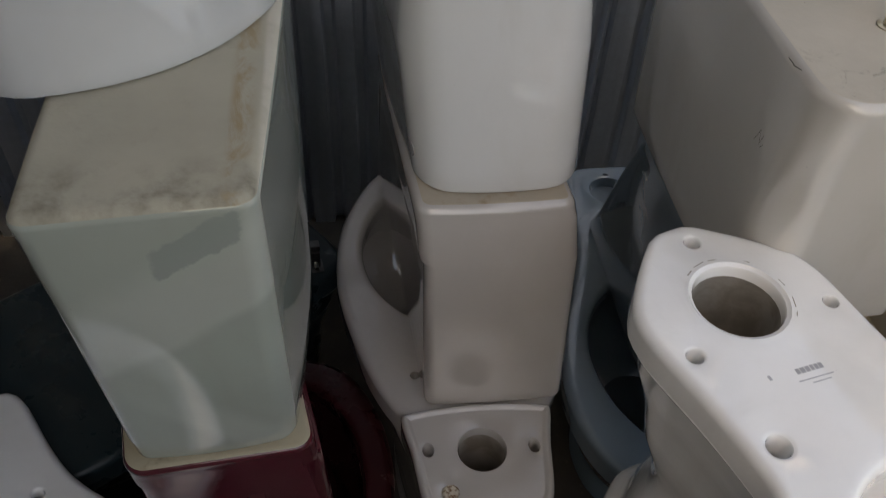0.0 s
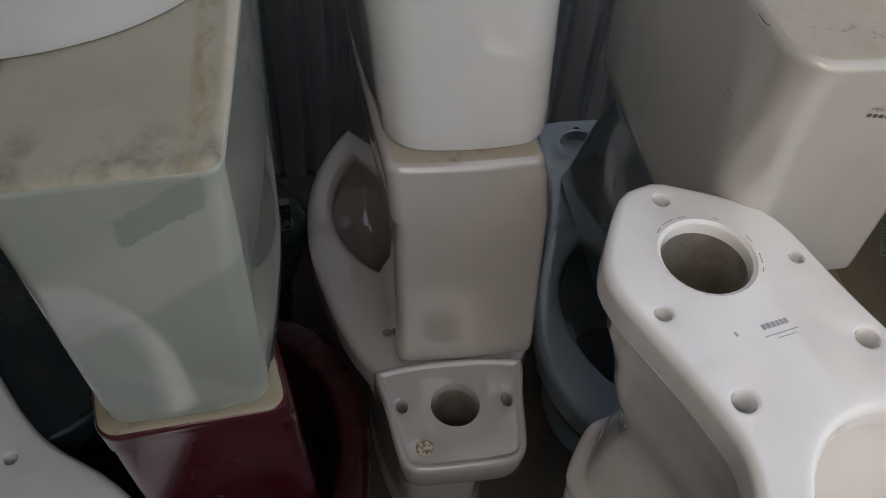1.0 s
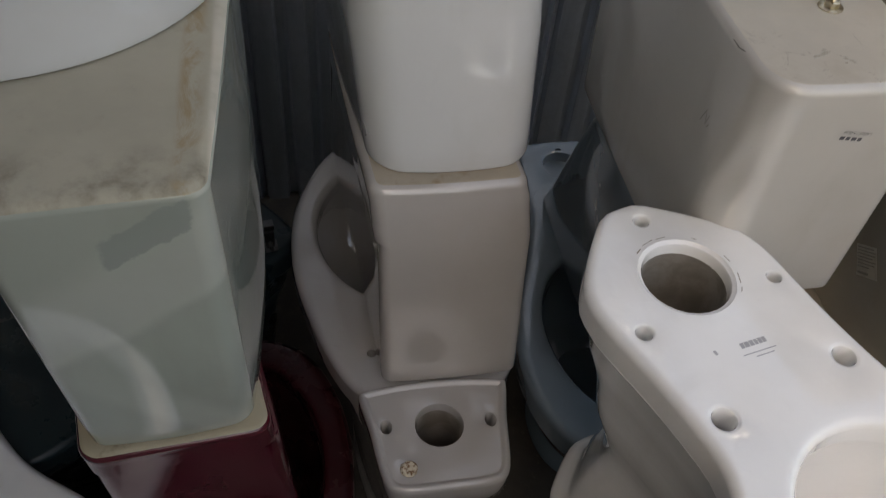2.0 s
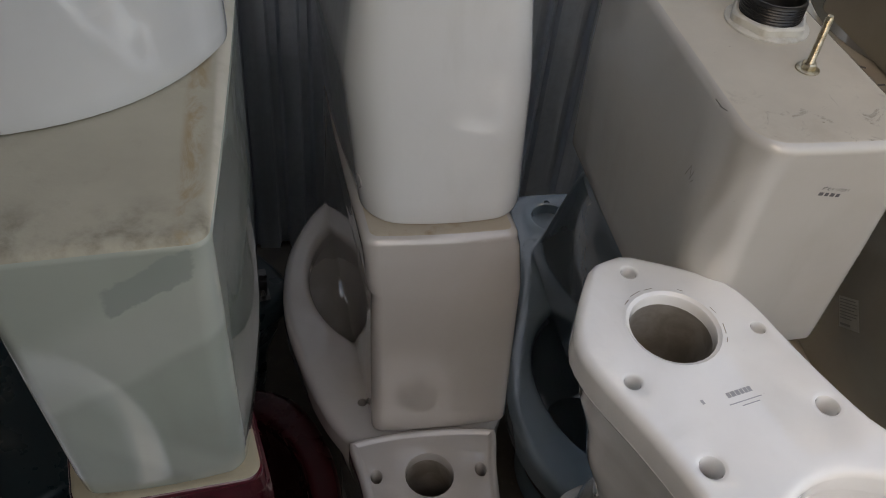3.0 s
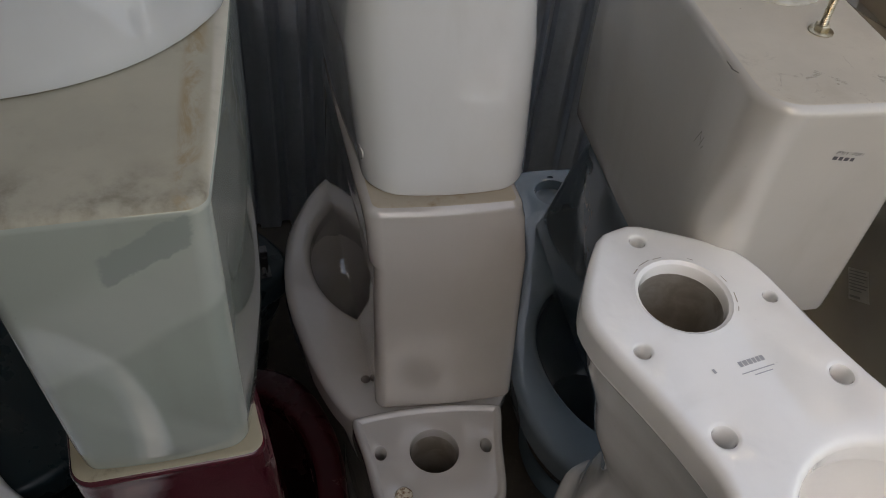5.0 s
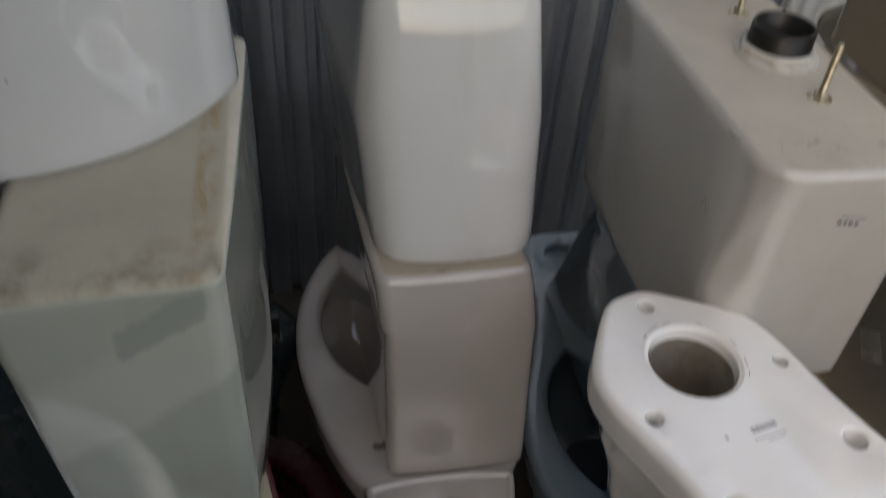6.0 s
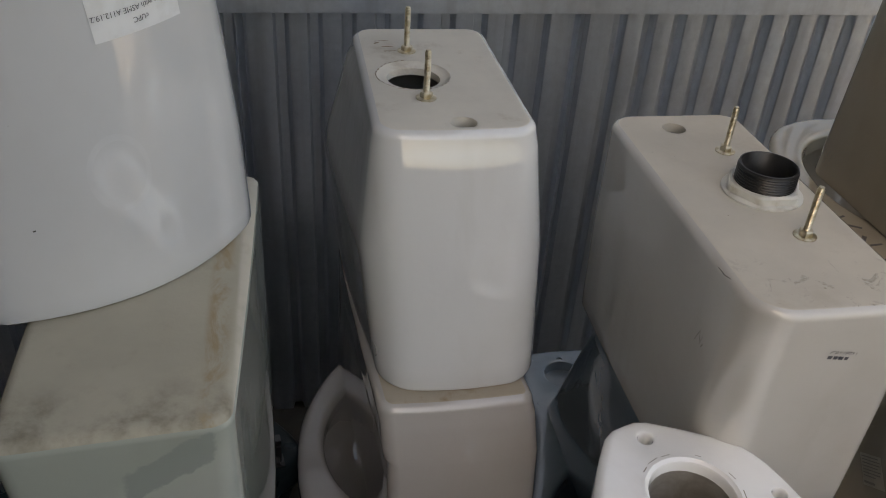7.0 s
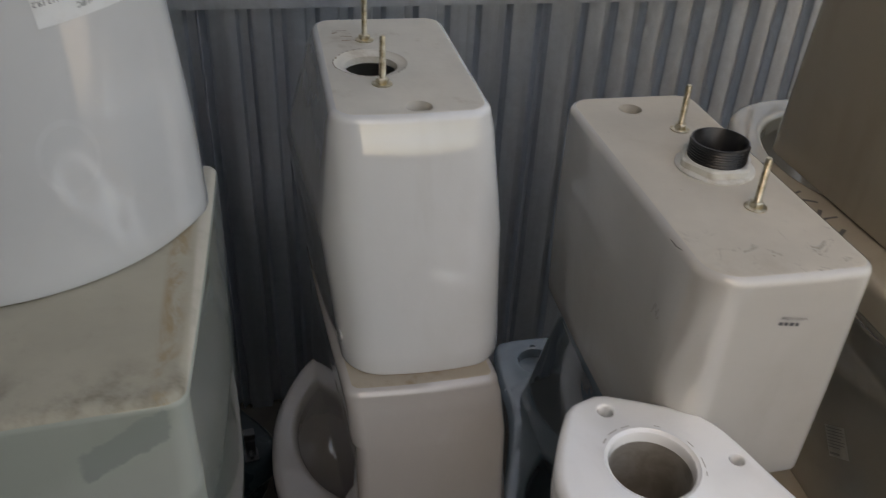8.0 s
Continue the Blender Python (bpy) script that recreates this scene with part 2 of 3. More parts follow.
def within(p, r):
    """Whether the point p lies inside the ring r, seen from above."""
    odd = False
    for i in range(len(r)):
        a, b = r[i - 1].co, r[i].co
        if (a.y > p.y) != (b.y > p.y) and p.x < (b.x - a.x) * (p.y - a.y) / (b.y - a.y) + a.x:
            odd = not odd
    return odd


def fill(bm, *rings):
    """A flat face bounded by the first ring, with the others as holes."""
    vs = [v for r in rings for v in r]
    es, n = [], 0
    for r in rings:
        es += [(n + i, n + (i + 1) % len(r)) for i in range(len(r))]
        n += len(r)
    out, _, faces, orig, _, _ = delaunay_2d_cdt([v.co.xy for v in vs], es, [], 1, 1e-7)
    mine = [vs[o[0]] if o else bm.verts.new((*p, vs[0].co.z)) for p, o in zip(out, orig)]
    for f in faces:
        mid = sum((out[i] for i in f), Vector((0.0, 0.0))) / len(f)
        if not any(within(mid, r) for r in rings[1:]):
            bm.faces.new([mine[i] for i in f])


def circle(cx, cy, z, r, n=28, ry=None, turn=0.0):
    ry = ry or r
    ct, st = math.cos(turn), math.sin(turn)
    return [(cx + r * math.cos(a) * ct - ry * math.sin(a) * st, cy + r * math.cos(a) * st + ry * math.sin(a) * ct, z)
            for a in (2 * math.pi * i / n for i in range(n))]


def inset(pts, d):
    """A closed plan curve (anticlockwise), moved inwards by d."""
    out = []
    n = len(pts)
    for i, p in enumerate(pts):
        a, b = pts[i - 1], pts[(i + 1) % n]
        tx, ty = b[0] - a[0], b[1] - a[1]
        s = math.hypot(tx, ty) or 1.0
        out.append((p[0] - d * ty / s, p[1] + d * tx / s))
    return out


def at_z(pts, z):
    return [(p[0], p[1], z) for p in pts]


def box_plan(x0, x1, y0, y1, r, bow=(0, 0, 0, 0), side=12, corner=8):
    """A rounded rectangle, anticlockwise, whose sides (front y0, right x1, back y1, left x0) bulge outwards by bow.
    r: one corner radius, or four from the front right round to the front left."""
    rs = r if isinstance(r, tuple) else (r,) * 4
    cs = [(x1 - rs[0], y0 + rs[0], -90), (x1 - rs[1], y1 - rs[1], 0), (x0 + rs[2], y1 - rs[2], 90), (x0 + rs[3], y0 + rs[3], 180)]
    pts = []
    for n, (cx, cy, a0) in enumerate(cs):
        for i in range(corner + 1):
            a = radians(a0 + 90 * i / corner)
            pts.append((cx + rs[n] * math.cos(a), cy + rs[n] * math.sin(a)))
        nx, ny, b0 = cs[(n + 1) % 4]
        a = radians(a0 + 90)
        p, b = pts[-1], radians(b0)
        q = (nx + rs[(n + 1) % 4] * math.cos(b), ny + rs[(n + 1) % 4] * math.sin(b))
        for i in range(1, side):
            f = i / side
            pts.append((p[0] + (q[0] - p[0]) * f, p[1] + (q[1] - p[1]) * f))
    xm, ym, hx, hy = (x0 + x1) / 2, (y0 + y1) / 2, (x1 - x0) / 2, (y1 - y0) / 2
    out = []
    for x, y in pts:
        fx, fy = (x - xm) / hx, (y - ym) / hy
        bx = (bow[1] if fx > 0 else bow[3]) * fx * max(0.0, 1 - fy * fy)
        by = (bow[2] if fy > 0 else bow[0]) * fy * max(0.0, 1 - fx * fx)
        out.append((x + bx, y + by))
    return out


def rod(bm, x, y, z0, z1, r, n=16):
    a, b = loft(bm, [circle(x, y, z0, r, n), circle(x, y, z1, r, n)])
    bm.faces.new(b)
    bm.faces.new(a[::-1])


def bolt(parent, x, y, z, length, lean=(0.0, 0.0)):
    """A threaded tank bolt with its nut and washer, standing on a base at z."""
    bm = bmesh.new()
    loops, zz, i = [], 0.0, 0
    while zz < length - 0.002:
        loops.append(circle(lean[0] * zz, lean[1] * zz, zz, 0.0041 if i % 2 else 0.0034, 14))
        zz += 0.0009
        i += 1
    loops.append(circle(lean[0] * length, lean[1] * length, length, 0.003, 14))
    r = loft(bm, loops)
    bm.faces.new(r[-1])
    b = part("bolt", bm, zinc, parent, "brassy zinc-plated threaded bolt", 60)
    b.location = (x, y, z)
    bm = bmesh.new()
    r = loft(bm, [circle(0, 0, 0.0, 0.0125, 28), circle(0, 0, 0.0012, 0.0125, 28), circle(0, 0, 0.0018, 0.0115, 28), circle(0, 0, 0.002, 0.005, 28)])
    part("washer", bm, zinc, b)
    bm = bmesh.new()
    r = loft(bm, [circle(0, 0, 0.0018, 0.0078, 6), circle(0, 0, 0.007, 0.0078, 6), circle(0, 0, 0.0082, 0.0066, 6), circle(0, 0, 0.0082, 0.004, 6)])
    part("nut", bm, zinc, b, "", 20)
    return b


def tank(name, label, glaze, base, sections, holes=(), round_top=0.012, group="stacked toilet tanks", well=0.014, bare=75.0):
    """An upturned toilet tank. sections: (z, plan curve) from its open rim, now below, to its unglazed base, now on top.
    holes: (x, y, radius, raised ring) through the base. The thing's Empty stands at its middle, on its support."""
    z0, z1 = sections[0][0], sections[-1][0]
    p0 = sections[0][1]
    cx, cy = sum(p[0] for p in p0) / len(p0), sum(p[1] for p in p0) / len(p0)
    ob = thing(name, pose(cx, cy, z0), label, "toilet tank", group)
    loc = lambda pts, z: [(p[0] - cx, p[1] - cy, z - z0) for p in pts]  # noqa: E731
    bm = bmesh.new()
    first = sections[0][1]
    loops = [loc(inset(first, 0.012), z0 + 0.004), loc(inset(first, 0.004), z0), loc(inset(first, 0.001), z0 + 0.0015), loc(first, z0 + 0.006)]
    for (za, pa), (zb, pb) in zip(sections, sections[1:]):
        for i in range(1, 7):
            f = i / 6
            if zb - (zb - za) * (1 - f) > z1 - round_top - 0.004:
                continue
            loops.append(loc([(a[0] + (b[0] - a[0]) * f, a[1] + (b[1] - a[1]) * f) for a, b in zip(pa, pb)], za + (zb - za) * f))
    top = sections[-1][1]
    for i in range(0, 6):
        a = radians(bare * i / 5)
        loops.append(loc(inset(top, round_top * (1 - math.cos(a))), z1 - round_top * (1 - math.sin(a))))
    loft(bm, loops)
    part("tank_body", bm, glaze, ob)
    bm = bmesh.new()
    a = radians(bare)
    rim = loc(inset(top, round_top * (1 - math.cos(a))), z1 - round_top * (1 - math.sin(a)))
    arc = [radians(bare + (90 - bare) * i / 4) for i in range(1, 4)]
    rings = loft(bm, [rim] + [loc(inset(top, round_top * (1 - math.cos(q))), z1 - round_top * (1 - math.sin(q))) for q in arc] + [loc(inset(top, round_top), z1), loc(inset(top, round_top + 0.003), z1)])
    inner = []
    for x, y, r, lip in holes:
        hx, hy = x - cx, y - cy
        top_r = ring(bm, circle(hx, hy, z1 - z0, r + lip + 0.002))
        loops = [circle(hx, hy, z1 - z0 - (0.002 if lip else 0.0005), r + lip), circle(hx, hy, z1 - z0 - (0.003 if lip else 0.001), r + lip * 0.3 + 0.001),
                 circle(hx, hy, z1 - z0 - 0.005, r), circle(hx, hy, z1 - z0 - (well if r > 0.02 else 0.013), r)]
        more = loft(bm, loops)
        bridge(bm, top_r, more[0])
        inner.append(top_r)
    fill(bm, rings[-1], *inner)
    part("unglazed_base", bm, base, ob, "rough unglazed clay base")
    return ob, Vector((cx, cy, z0))


def smooth_half(points, n=40):
    """(v, half width) along a toilet from its back to its front, drawn through by a smooth curve."""
    p = [points[0]] + list(points) + [points[-1]]
    out = []
    segs = len(points) - 1
    for i in range(n + 1):
        s = min(i / n * segs, segs - 1e-6)
        j, f = int(s), s - int(s)
        q = []
        for c in (0, 1):
            a, b, d, e = (p[j + m][c] for m in range(4))
            q.append(0.5 * (2 * b + (d - a) * f + (2 * a - 5 * b + 4 * d - e) * f * f + (3 * b - a - 3 * d + e) * f ** 3))
        out.append((q[0], max(q[1], 0.0)))
    return out


def plan_of(points, n=40):
    """The closed anticlockwise outline of a toilet seen from above (x across, y forward)."""
    h = smooth_half(points, n)
    right = [(w, v) for v, w in h]
    left = [(-w, v) for v, w in reversed(h)]
    pts = right + left
    out = [pts[0]]
    for q in pts[1:]:
        if math.hypot(q[0] - out[-1][0], q[1] - out[-1][1]) > 0.002:
            out.append(q)
    if math.hypot(out[0][0] - out[-1][0], out[0][1] - out[-1][1]) < 0.002:
        out.pop()
    return even(out, 120)


def even(pts, n):
    """Resample a closed curve to n points of equal spacing."""
    seg = [math.hypot(pts[(i + 1) % len(pts)][0] - p[0], pts[(i + 1) % len(pts)][1] - p[1]) for i, p in enumerate(pts)]
    total, out, i, run = sum(seg), [], 0, 0.0
    for k in range(n):
        want = total * k / n
        while run + seg[i] < want:
            run += seg[i]
            i += 1
        f = (want - run) / seg[i]
        a, b = pts[i], pts[(i + 1) % len(pts)]
        out.append((a[0] + (b[0] - a[0]) * f, a[1] + (b[1] - a[1]) * f))
    return out


def egg(cv, back, front, half, n=56):
    """The plan of a bowl's opening: rounder to the back, longer to the front."""
    return [(half * math.cos(a), cv + (front if math.sin(a) > 0 else back) * math.sin(a)) for a in (2 * math.pi * i / n for i in range(n))]


def flush_throat(parent, x, y, z, r, depth):
    """The dull, stained pipe inside a flush hole."""
    bm = bmesh.new()
    rs = loft(bm, [circle(x, y, z, r + 0.0004), circle(x, y, z - 0.002, r), circle(x, y, z - depth * 0.6, r * 0.96), circle(x, y, z - depth, r * 0.8)])
    bm.faces.new(rs[-1])
    part("flush_throat", bm, throat, parent, "dull stained throat of the flush hole")


def toilet(name, m, label, glaze, height, outline, mouth, body, holes=(), edge=0.014, deep=0.2, group="stored toilet bowls", skirt=0.045):
    """A toilet bowl without tank, standing at m with its front along +y. outline: (v, half width); mouth: egg() values;
    body: (height share, width share, v of back, v of front) downwards; holes: (u, v, radius, depth, countersink)."""
    ob = thing(name, m, label, "toilet", group)
    o = plan_of(outline)
    bm = bmesh.new()
    v0, v1 = min(p[1] for p in o), max(p[1] for p in o)
    h = height
    loops = []
    for i in range(0, 7):
        a = radians(90 * i / 6)
        loops.append(at_z(inset(o, edge * (1 - math.sin(a))), h - edge * (1 - math.cos(a))))
    loops.insert(0, at_z(inset(o, edge + 0.003), h))
    loops.append(at_z(o, h - skirt))
    loops.append(at_z(inset(o, 0.005), h - skirt - 0.006))
    last = (1 - (skirt + 0.006) / h, 0.97, v0 + 0.005, v1 - 0.005)
    for share in body:
        for i in range(1, 5):
            f = i / 4
            s = f * f * (3 - 2 * f)
            z, w, a, b = (last[0] + (share[0] - last[0]) * f, *(last[j] + (share[j] - last[j]) * s for j in (1, 2, 3)))
            loops.append([(p[0] * w, a + (p[1] - v0) / (v1 - v0) * (b - a), h * z) for p in o])
        last = share
    rings = loft(bm, loops)
    bm.faces.new(rings[-1][::-1])
    tops = []
    if mouth:
        cv, back, front, half = mouth
        g = lambda d: egg(cv, back + d, front + d, half + d)  # noqa: E731
        ls = [at_z(g(0.013), h)]
        for i in range(1, 7):
            a = radians(90 * i / 6)
            ls.append(at_z(g(0.011 * (1 - math.sin(a))), h - 0.011 * (1 - math.cos(a))))
        ls += [at_z(g(0.0), h - 0.03), at_z(g(0.012), h - 0.036), at_z(g(0.015), h - 0.05)]
        for f in (0.2, 0.4, 0.6, 0.8, 0.95):
            c = math.sqrt(max(0.0, 1 - f * f))
            ls.append([(p[0] * (0.25 + 0.75 * c), cv - back * 0.25 * f + (p[1] - cv) * (0.25 + 0.75 * c), h - 0.05 - deep * f) for p in g(0.01)])
        rs = loft(bm, ls)
        bm.faces.new(rs[-1])
        tops.append(rs[0])
    for hu, hv, r, depth, sink in holes:
        ls = [circle(hu, hv, h, r + sink + 0.0055), circle(hu, hv, h + 0.0006, r + sink + 0.0035), circle(hu, hv, h + 0.0008, r + sink + 0.0012)] if r > 0.04 else [circle(hu, hv, h, r + sink + 0.0015)]
        ls += [circle(hu, hv, h - 0.0005, r + sink), circle(hu, hv, h - 0.0015, r + sink * 0.35), circle(hu, hv, h - 0.004, r), circle(hu, hv, h - depth, r)]
        rs = loft(bm, ls)
        if r > 0.04:
            flush_throat(ob, hu, hv, h - 0.014, r - 0.0006, depth)
        if r > 0.02 and depth < 0.04:
            bm.faces.new(rs[-1])
        tops.append(rs[0])
    fill(bm, rings[0], *tops)
    part("bowl", bm, glaze, ob)
    return ob


def on_surface(at, right, normal):
    """A pose whose x runs along right and whose z is the surface's normal."""
    zz = Vector(normal).normalized()
    xx = Vector(right)
    xx = (xx - zz * xx.dot(zz)).normalized()
    m = Matrix((xx, zz.cross(xx), zz)).transposed().to_4x4()
    m.translation = at
    return m


def wrap(ob, world, target, lift):
    """Lay a flat print onto a curved china surface. world: the print's pose; the parent has no turn."""
    bpy.context.view_layer.update()
    back = target.matrix_world.inverted()
    turn = back.to_3x3()
    out = world.to_3x3() @ Vector((0, 0, 1))
    origin = ob.parent.matrix_world.inverted()
    for v in ob.data.vertices:
        p = world @ v.co
        hit, place, normal, _ = target.ray_cast(back @ (p + out * 0.05), (turn @ -out).normalized())
        q = target.matrix_world @ place + out * lift if hit else p
        v.co = origin @ q
    ob.data.update()
    ob.matrix_basis = Matrix.Identity(4)


def mark(name, parent, size, world, material, target, label="", lift=0.0005, steps=8):
    """A printed bar, smear or paper label lying on a surface."""
    bm = bmesh.new()
    bmesh.ops.create_grid(bm, x_segments=steps, y_segments=max(1, steps // 3), size=0.5)
    for v in bm.verts:
        v.co.x, v.co.y = v.co.x * size[0], v.co.y * size[1]
    ob = part(name, bm, material, parent, label)
    wrap(ob, world, target, lift)
    return ob


def words(name, parent, text, size, world, material, target, label="", lift=0.0009):
    """Printed lettering as a flat mesh."""
    cu = bpy.data.curves.new(name, "FONT")
    cu.body, cu.size, cu.align_x, cu.align_y = text, size, "CENTER", "CENTER"
    tmp = bpy.data.objects.new(name, cu)
    scene.collection.objects.link(tmp)
    me = bpy.data.meshes.new_from_object(tmp.evaluated_get(bpy.context.evaluated_depsgraph_get()))
    bpy.data.objects.remove(tmp)
    bpy.data.curves.remove(cu)
    me.materials.clear()
    me.materials.append(material.m)
    ob = new(name, me)
    ob.parent = parent
    if label:
        tagged(ob, label)
    wrap(ob, world, target, lift)
    return ob


# ---- ground, corrugated wall, unseen slabs that block light ----
WALL_Y = 1.55
PITCH = 0.061


def sheet_profile(x0, x1):
    """One sheet's wavy plan line: narrow crests, broad pans, a lapped lip at each end."""
    pts = [(x0 - 0.004, -0.020), (x0 + 0.004, -0.021)]
    x = x0 + 0.010
    while x < x1 - 0.03:
        for f, d in ((0.0, -0.021), (0.05, -0.0215), (0.48, -0.0215), (0.53, -0.021), (0.585, -0.003), (0.62, 0.0), (0.87, 0.0), (0.905, -0.003), (0.96, -0.0185)):
            if x + PITCH * f < x1 - 0.014:
                pts.append((x + PITCH * f, d))
        x += PITCH
    pts += [(x1 - 0.010, -0.004), (x1 + 0.002, -0.0185), (x1 + 0.012, -0.0195)]
    return pts


def corrugated(name, parent, x0, x1, z0, z1, material):
    bm = bmesh.new()
    pr = sheet_profile(x0, x1)
    fr = [[bm.verts.new((x, y - t, z)) for x, y in pr] for t in (0.0, -0.0008) for z in (z0, z1)]
    for a, b in ((fr[0], fr[1]), (fr[2], fr[3]), (fr[0], fr[2]), (fr[1], fr[3])):
        for i in range(len(pr) - 1):
            bm.faces.new((a[i], a[i + 1], b[i + 1], b[i]))
    return part(name, bm, material, parent, "", 25)


def slab(name, x0, x1, y0, y1, z0, z1, material, label, parent=None, kind="structure", category=""):
    bm = bmesh.new()
    bmesh.ops.create_cube(bm, size=1.0, matrix=Matrix.Translation(((x0 + x1) / 2, (y0 + y1) / 2, (z0 + z1) / 2)) @ Matrix.Diagonal((x1 - x0, y1 - y0, z1 - z0, 1)))
    bmesh.ops.bevel(bm, geom=bm.edges[:], offset=min(0.004, (z1 - z0) / 4, (y1 - y0) / 4), segments=2, affect="EDGES")
    ob = part(name, bm, material, parent, "" if parent else label)
    return ob if parent else tagged(ob, label, category, kind=kind)


bm = bmesh.new()
bmesh.ops.create_grid(bm, x_segments=60, y_segments=60, size=400.0)
for v in bm.verts:
    v.co.x, v.co.y = (400 * math.copysign(abs(c / 400) ** 3, c) for c in (v.co.x, v.co.y))
ground = tagged(part("ground", bm, concrete), "dark damp concrete ground with brown dust", "ground", kind="structure")

wall = thing("wall_north", pose(0, WALL_Y, 0), "grey galvanised corrugated steel sheet wall", "wall", kind="structure")
for i in range(-4, 6):
    corrugated("wall_sheet", wall, -0.134 + 0.64 * i, -0.134 + 0.64 * (i + 1), 0.0, 2.45, galv)
bm = bmesh.new()
prof = [(-0.040, 0.974), (-0.040, 0.978), (-0.037, 1.055), (-0.022, 1.058), (-0.022, 1.055), (-0.034, 1.052), (-0.037, 0.982), (-0.022, 0.974)]
a, b = ([bm.verts.new((x, y, z)) for y, z in prof] for x in (-2.7, 3.7))
bridge(bm, a, b)
bm.faces.new(a)
bm.faces.new(b)
part("rail", bm, galv, wall, "horizontal galvanised steel girt", 20)
# Four plain slabs out of view, added to limit where sky light enters.
slab("wall_west", -0.96, -0.90, -3.6, 1.5, 0.0, 3.6, sheet, "unseen dull grey wall added to block sky light from the west", category="wall")
slab("wall_south", -0.90, 3.9, -1.66, -1.6, 0.0, 1.15, sheet, "unseen dull grey wall added to block low light from the south", category="wall")
slab("wall_southwest", -0.90, -0.30, -1.59, -1.53, 0.0, 2.5, sheet, "unseen dull grey panel added to block sky light from the southwest", category="wall")
slab("roof", -1.0, 0.45, -0.35, 1.9, 2.70, 2.76, sheet, "unseen dull grey slab added overhead to block sky light", category="roof")


# ---- middle stack: bone toilet with two upturned tanks and one behind ----
MID_X = 0.109
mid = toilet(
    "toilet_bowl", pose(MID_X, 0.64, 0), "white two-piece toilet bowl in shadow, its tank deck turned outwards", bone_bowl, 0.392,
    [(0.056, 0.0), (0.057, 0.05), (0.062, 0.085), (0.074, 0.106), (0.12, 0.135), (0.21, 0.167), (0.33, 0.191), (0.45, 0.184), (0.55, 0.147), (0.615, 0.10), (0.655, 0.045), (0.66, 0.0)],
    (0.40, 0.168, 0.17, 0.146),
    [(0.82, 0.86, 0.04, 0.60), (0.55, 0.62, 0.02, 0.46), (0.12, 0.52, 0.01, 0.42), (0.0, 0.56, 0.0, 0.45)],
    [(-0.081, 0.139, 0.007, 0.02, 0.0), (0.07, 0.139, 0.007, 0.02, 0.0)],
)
# Its raised tank deck: a tray with a rounded lip, a flush hole and two bolt slots.
bm = bmesh.new()
o = even(plan_of([(-0.092, 0.0), (-0.091, 0.055), (-0.082, 0.078), (-0.058, 0.089), (0.01, 0.098), (0.06, 0.1075), (0.071, 0.100), (0.078, 0.05), (0.080, 0.0)]), 120)
z = 0.392
loops = [at_z(inset(o, 0.03), z - 0.075), at_z(inset(o, 0.012), z - 0.06), at_z(o, z - 0.035), at_z(o, z - 0.002)]
for i in range(1, 6):
    a = radians(90 * i / 5)
    loops.append(at_z(inset(o, 0.0065 * (1 - math.cos(a))), z - 0.002 + 0.010 * math.sin(a)))
loops += [at_z(inset(o, 0.009), z + 0.0072), at_z(inset(o, 0.0115), z + 0.0048), at_z(inset(o, 0.0135), z + 0.004), at_z(inset(o, 0.0145), z + 0.004)]
rings = loft(bm, loops)
tops = []
for hx, hy, rx, ry, depth in ((0.0, 0.006, 0.0325, 0.0325, 0.05), (-0.074, 0.011, 0.0065, 0.0095, 0.028), (0.073, 0.006, 0.0065, 0.0095, 0.028), (-0.051, -0.056, 0.009, 0.009, 0.01)):
    ls = [circle(hx, hy, z + 0.004, rx + 0.005, ry=ry + 0.005), circle(hx, hy, z + 0.003, rx + 0.002, ry=ry + 0.002), circle(hx, hy, z - 0.001, rx, ry=ry), circle(hx, hy, z - depth, rx, ry=ry)]
    rs = loft(bm, ls)
    tops.append(rs[0])
fill(bm, rings[-1], *tops)
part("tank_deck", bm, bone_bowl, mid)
flush_throat(mid, 0.0, 0.006, z - 0.012, 0.0321, 0.12)
bm = bmesh.new()
rs = loft(bm, [circle(-0.051, -0.056, z - 0.004, 0.012), circle(-0.051, -0.056, z + 0.005, 0.0118), circle(-0.051, -0.056, z + 0.0085, 0.009), circle(-0.051, -0.056, z + 0.009, 0.004)])
bm.faces.new(rs[-1])
for v in bm.verts:
    v.co += 0.0012 * noise.noise_vector(v.co * 300)
part("plug", bm, putty, mid, "crusted putty plug in a bolt hole")

low_bot = box_plan(0.036, 0.235, 0.722, 1.252, 0.014, (0.004, 0.0, 0, 0.0))
low_mid = box_plan(0.033, 0.2285, 0.7462, 1.160, 0.014, (0.004, 0.0, 0, 0.0))
low_band = box_plan(0.0285, 0.2285, 0.7475, 1.160, 0.016, (0.004, 0.0, 0, 0.002))
low_top = box_plan(0.024, 0.221, 0.764, 1.130, 0.018, (0.004, 0.0, 0, 0.002))
for p in (low_bot, low_mid, low_band, low_top):
    for i, (x, y) in enumerate(p):
        p[i] = (x - (y - 0.74) * 0.072, y)
tank("toilet_tank", "bone-coloured upturned toilet tank with a shoulder band, on a toilet bowl", bone, clay_rust,
     [(0.397, low_bot), (0.655, low_mid), (0.662, low_band), (0.738, low_top)], round_top=0.014)

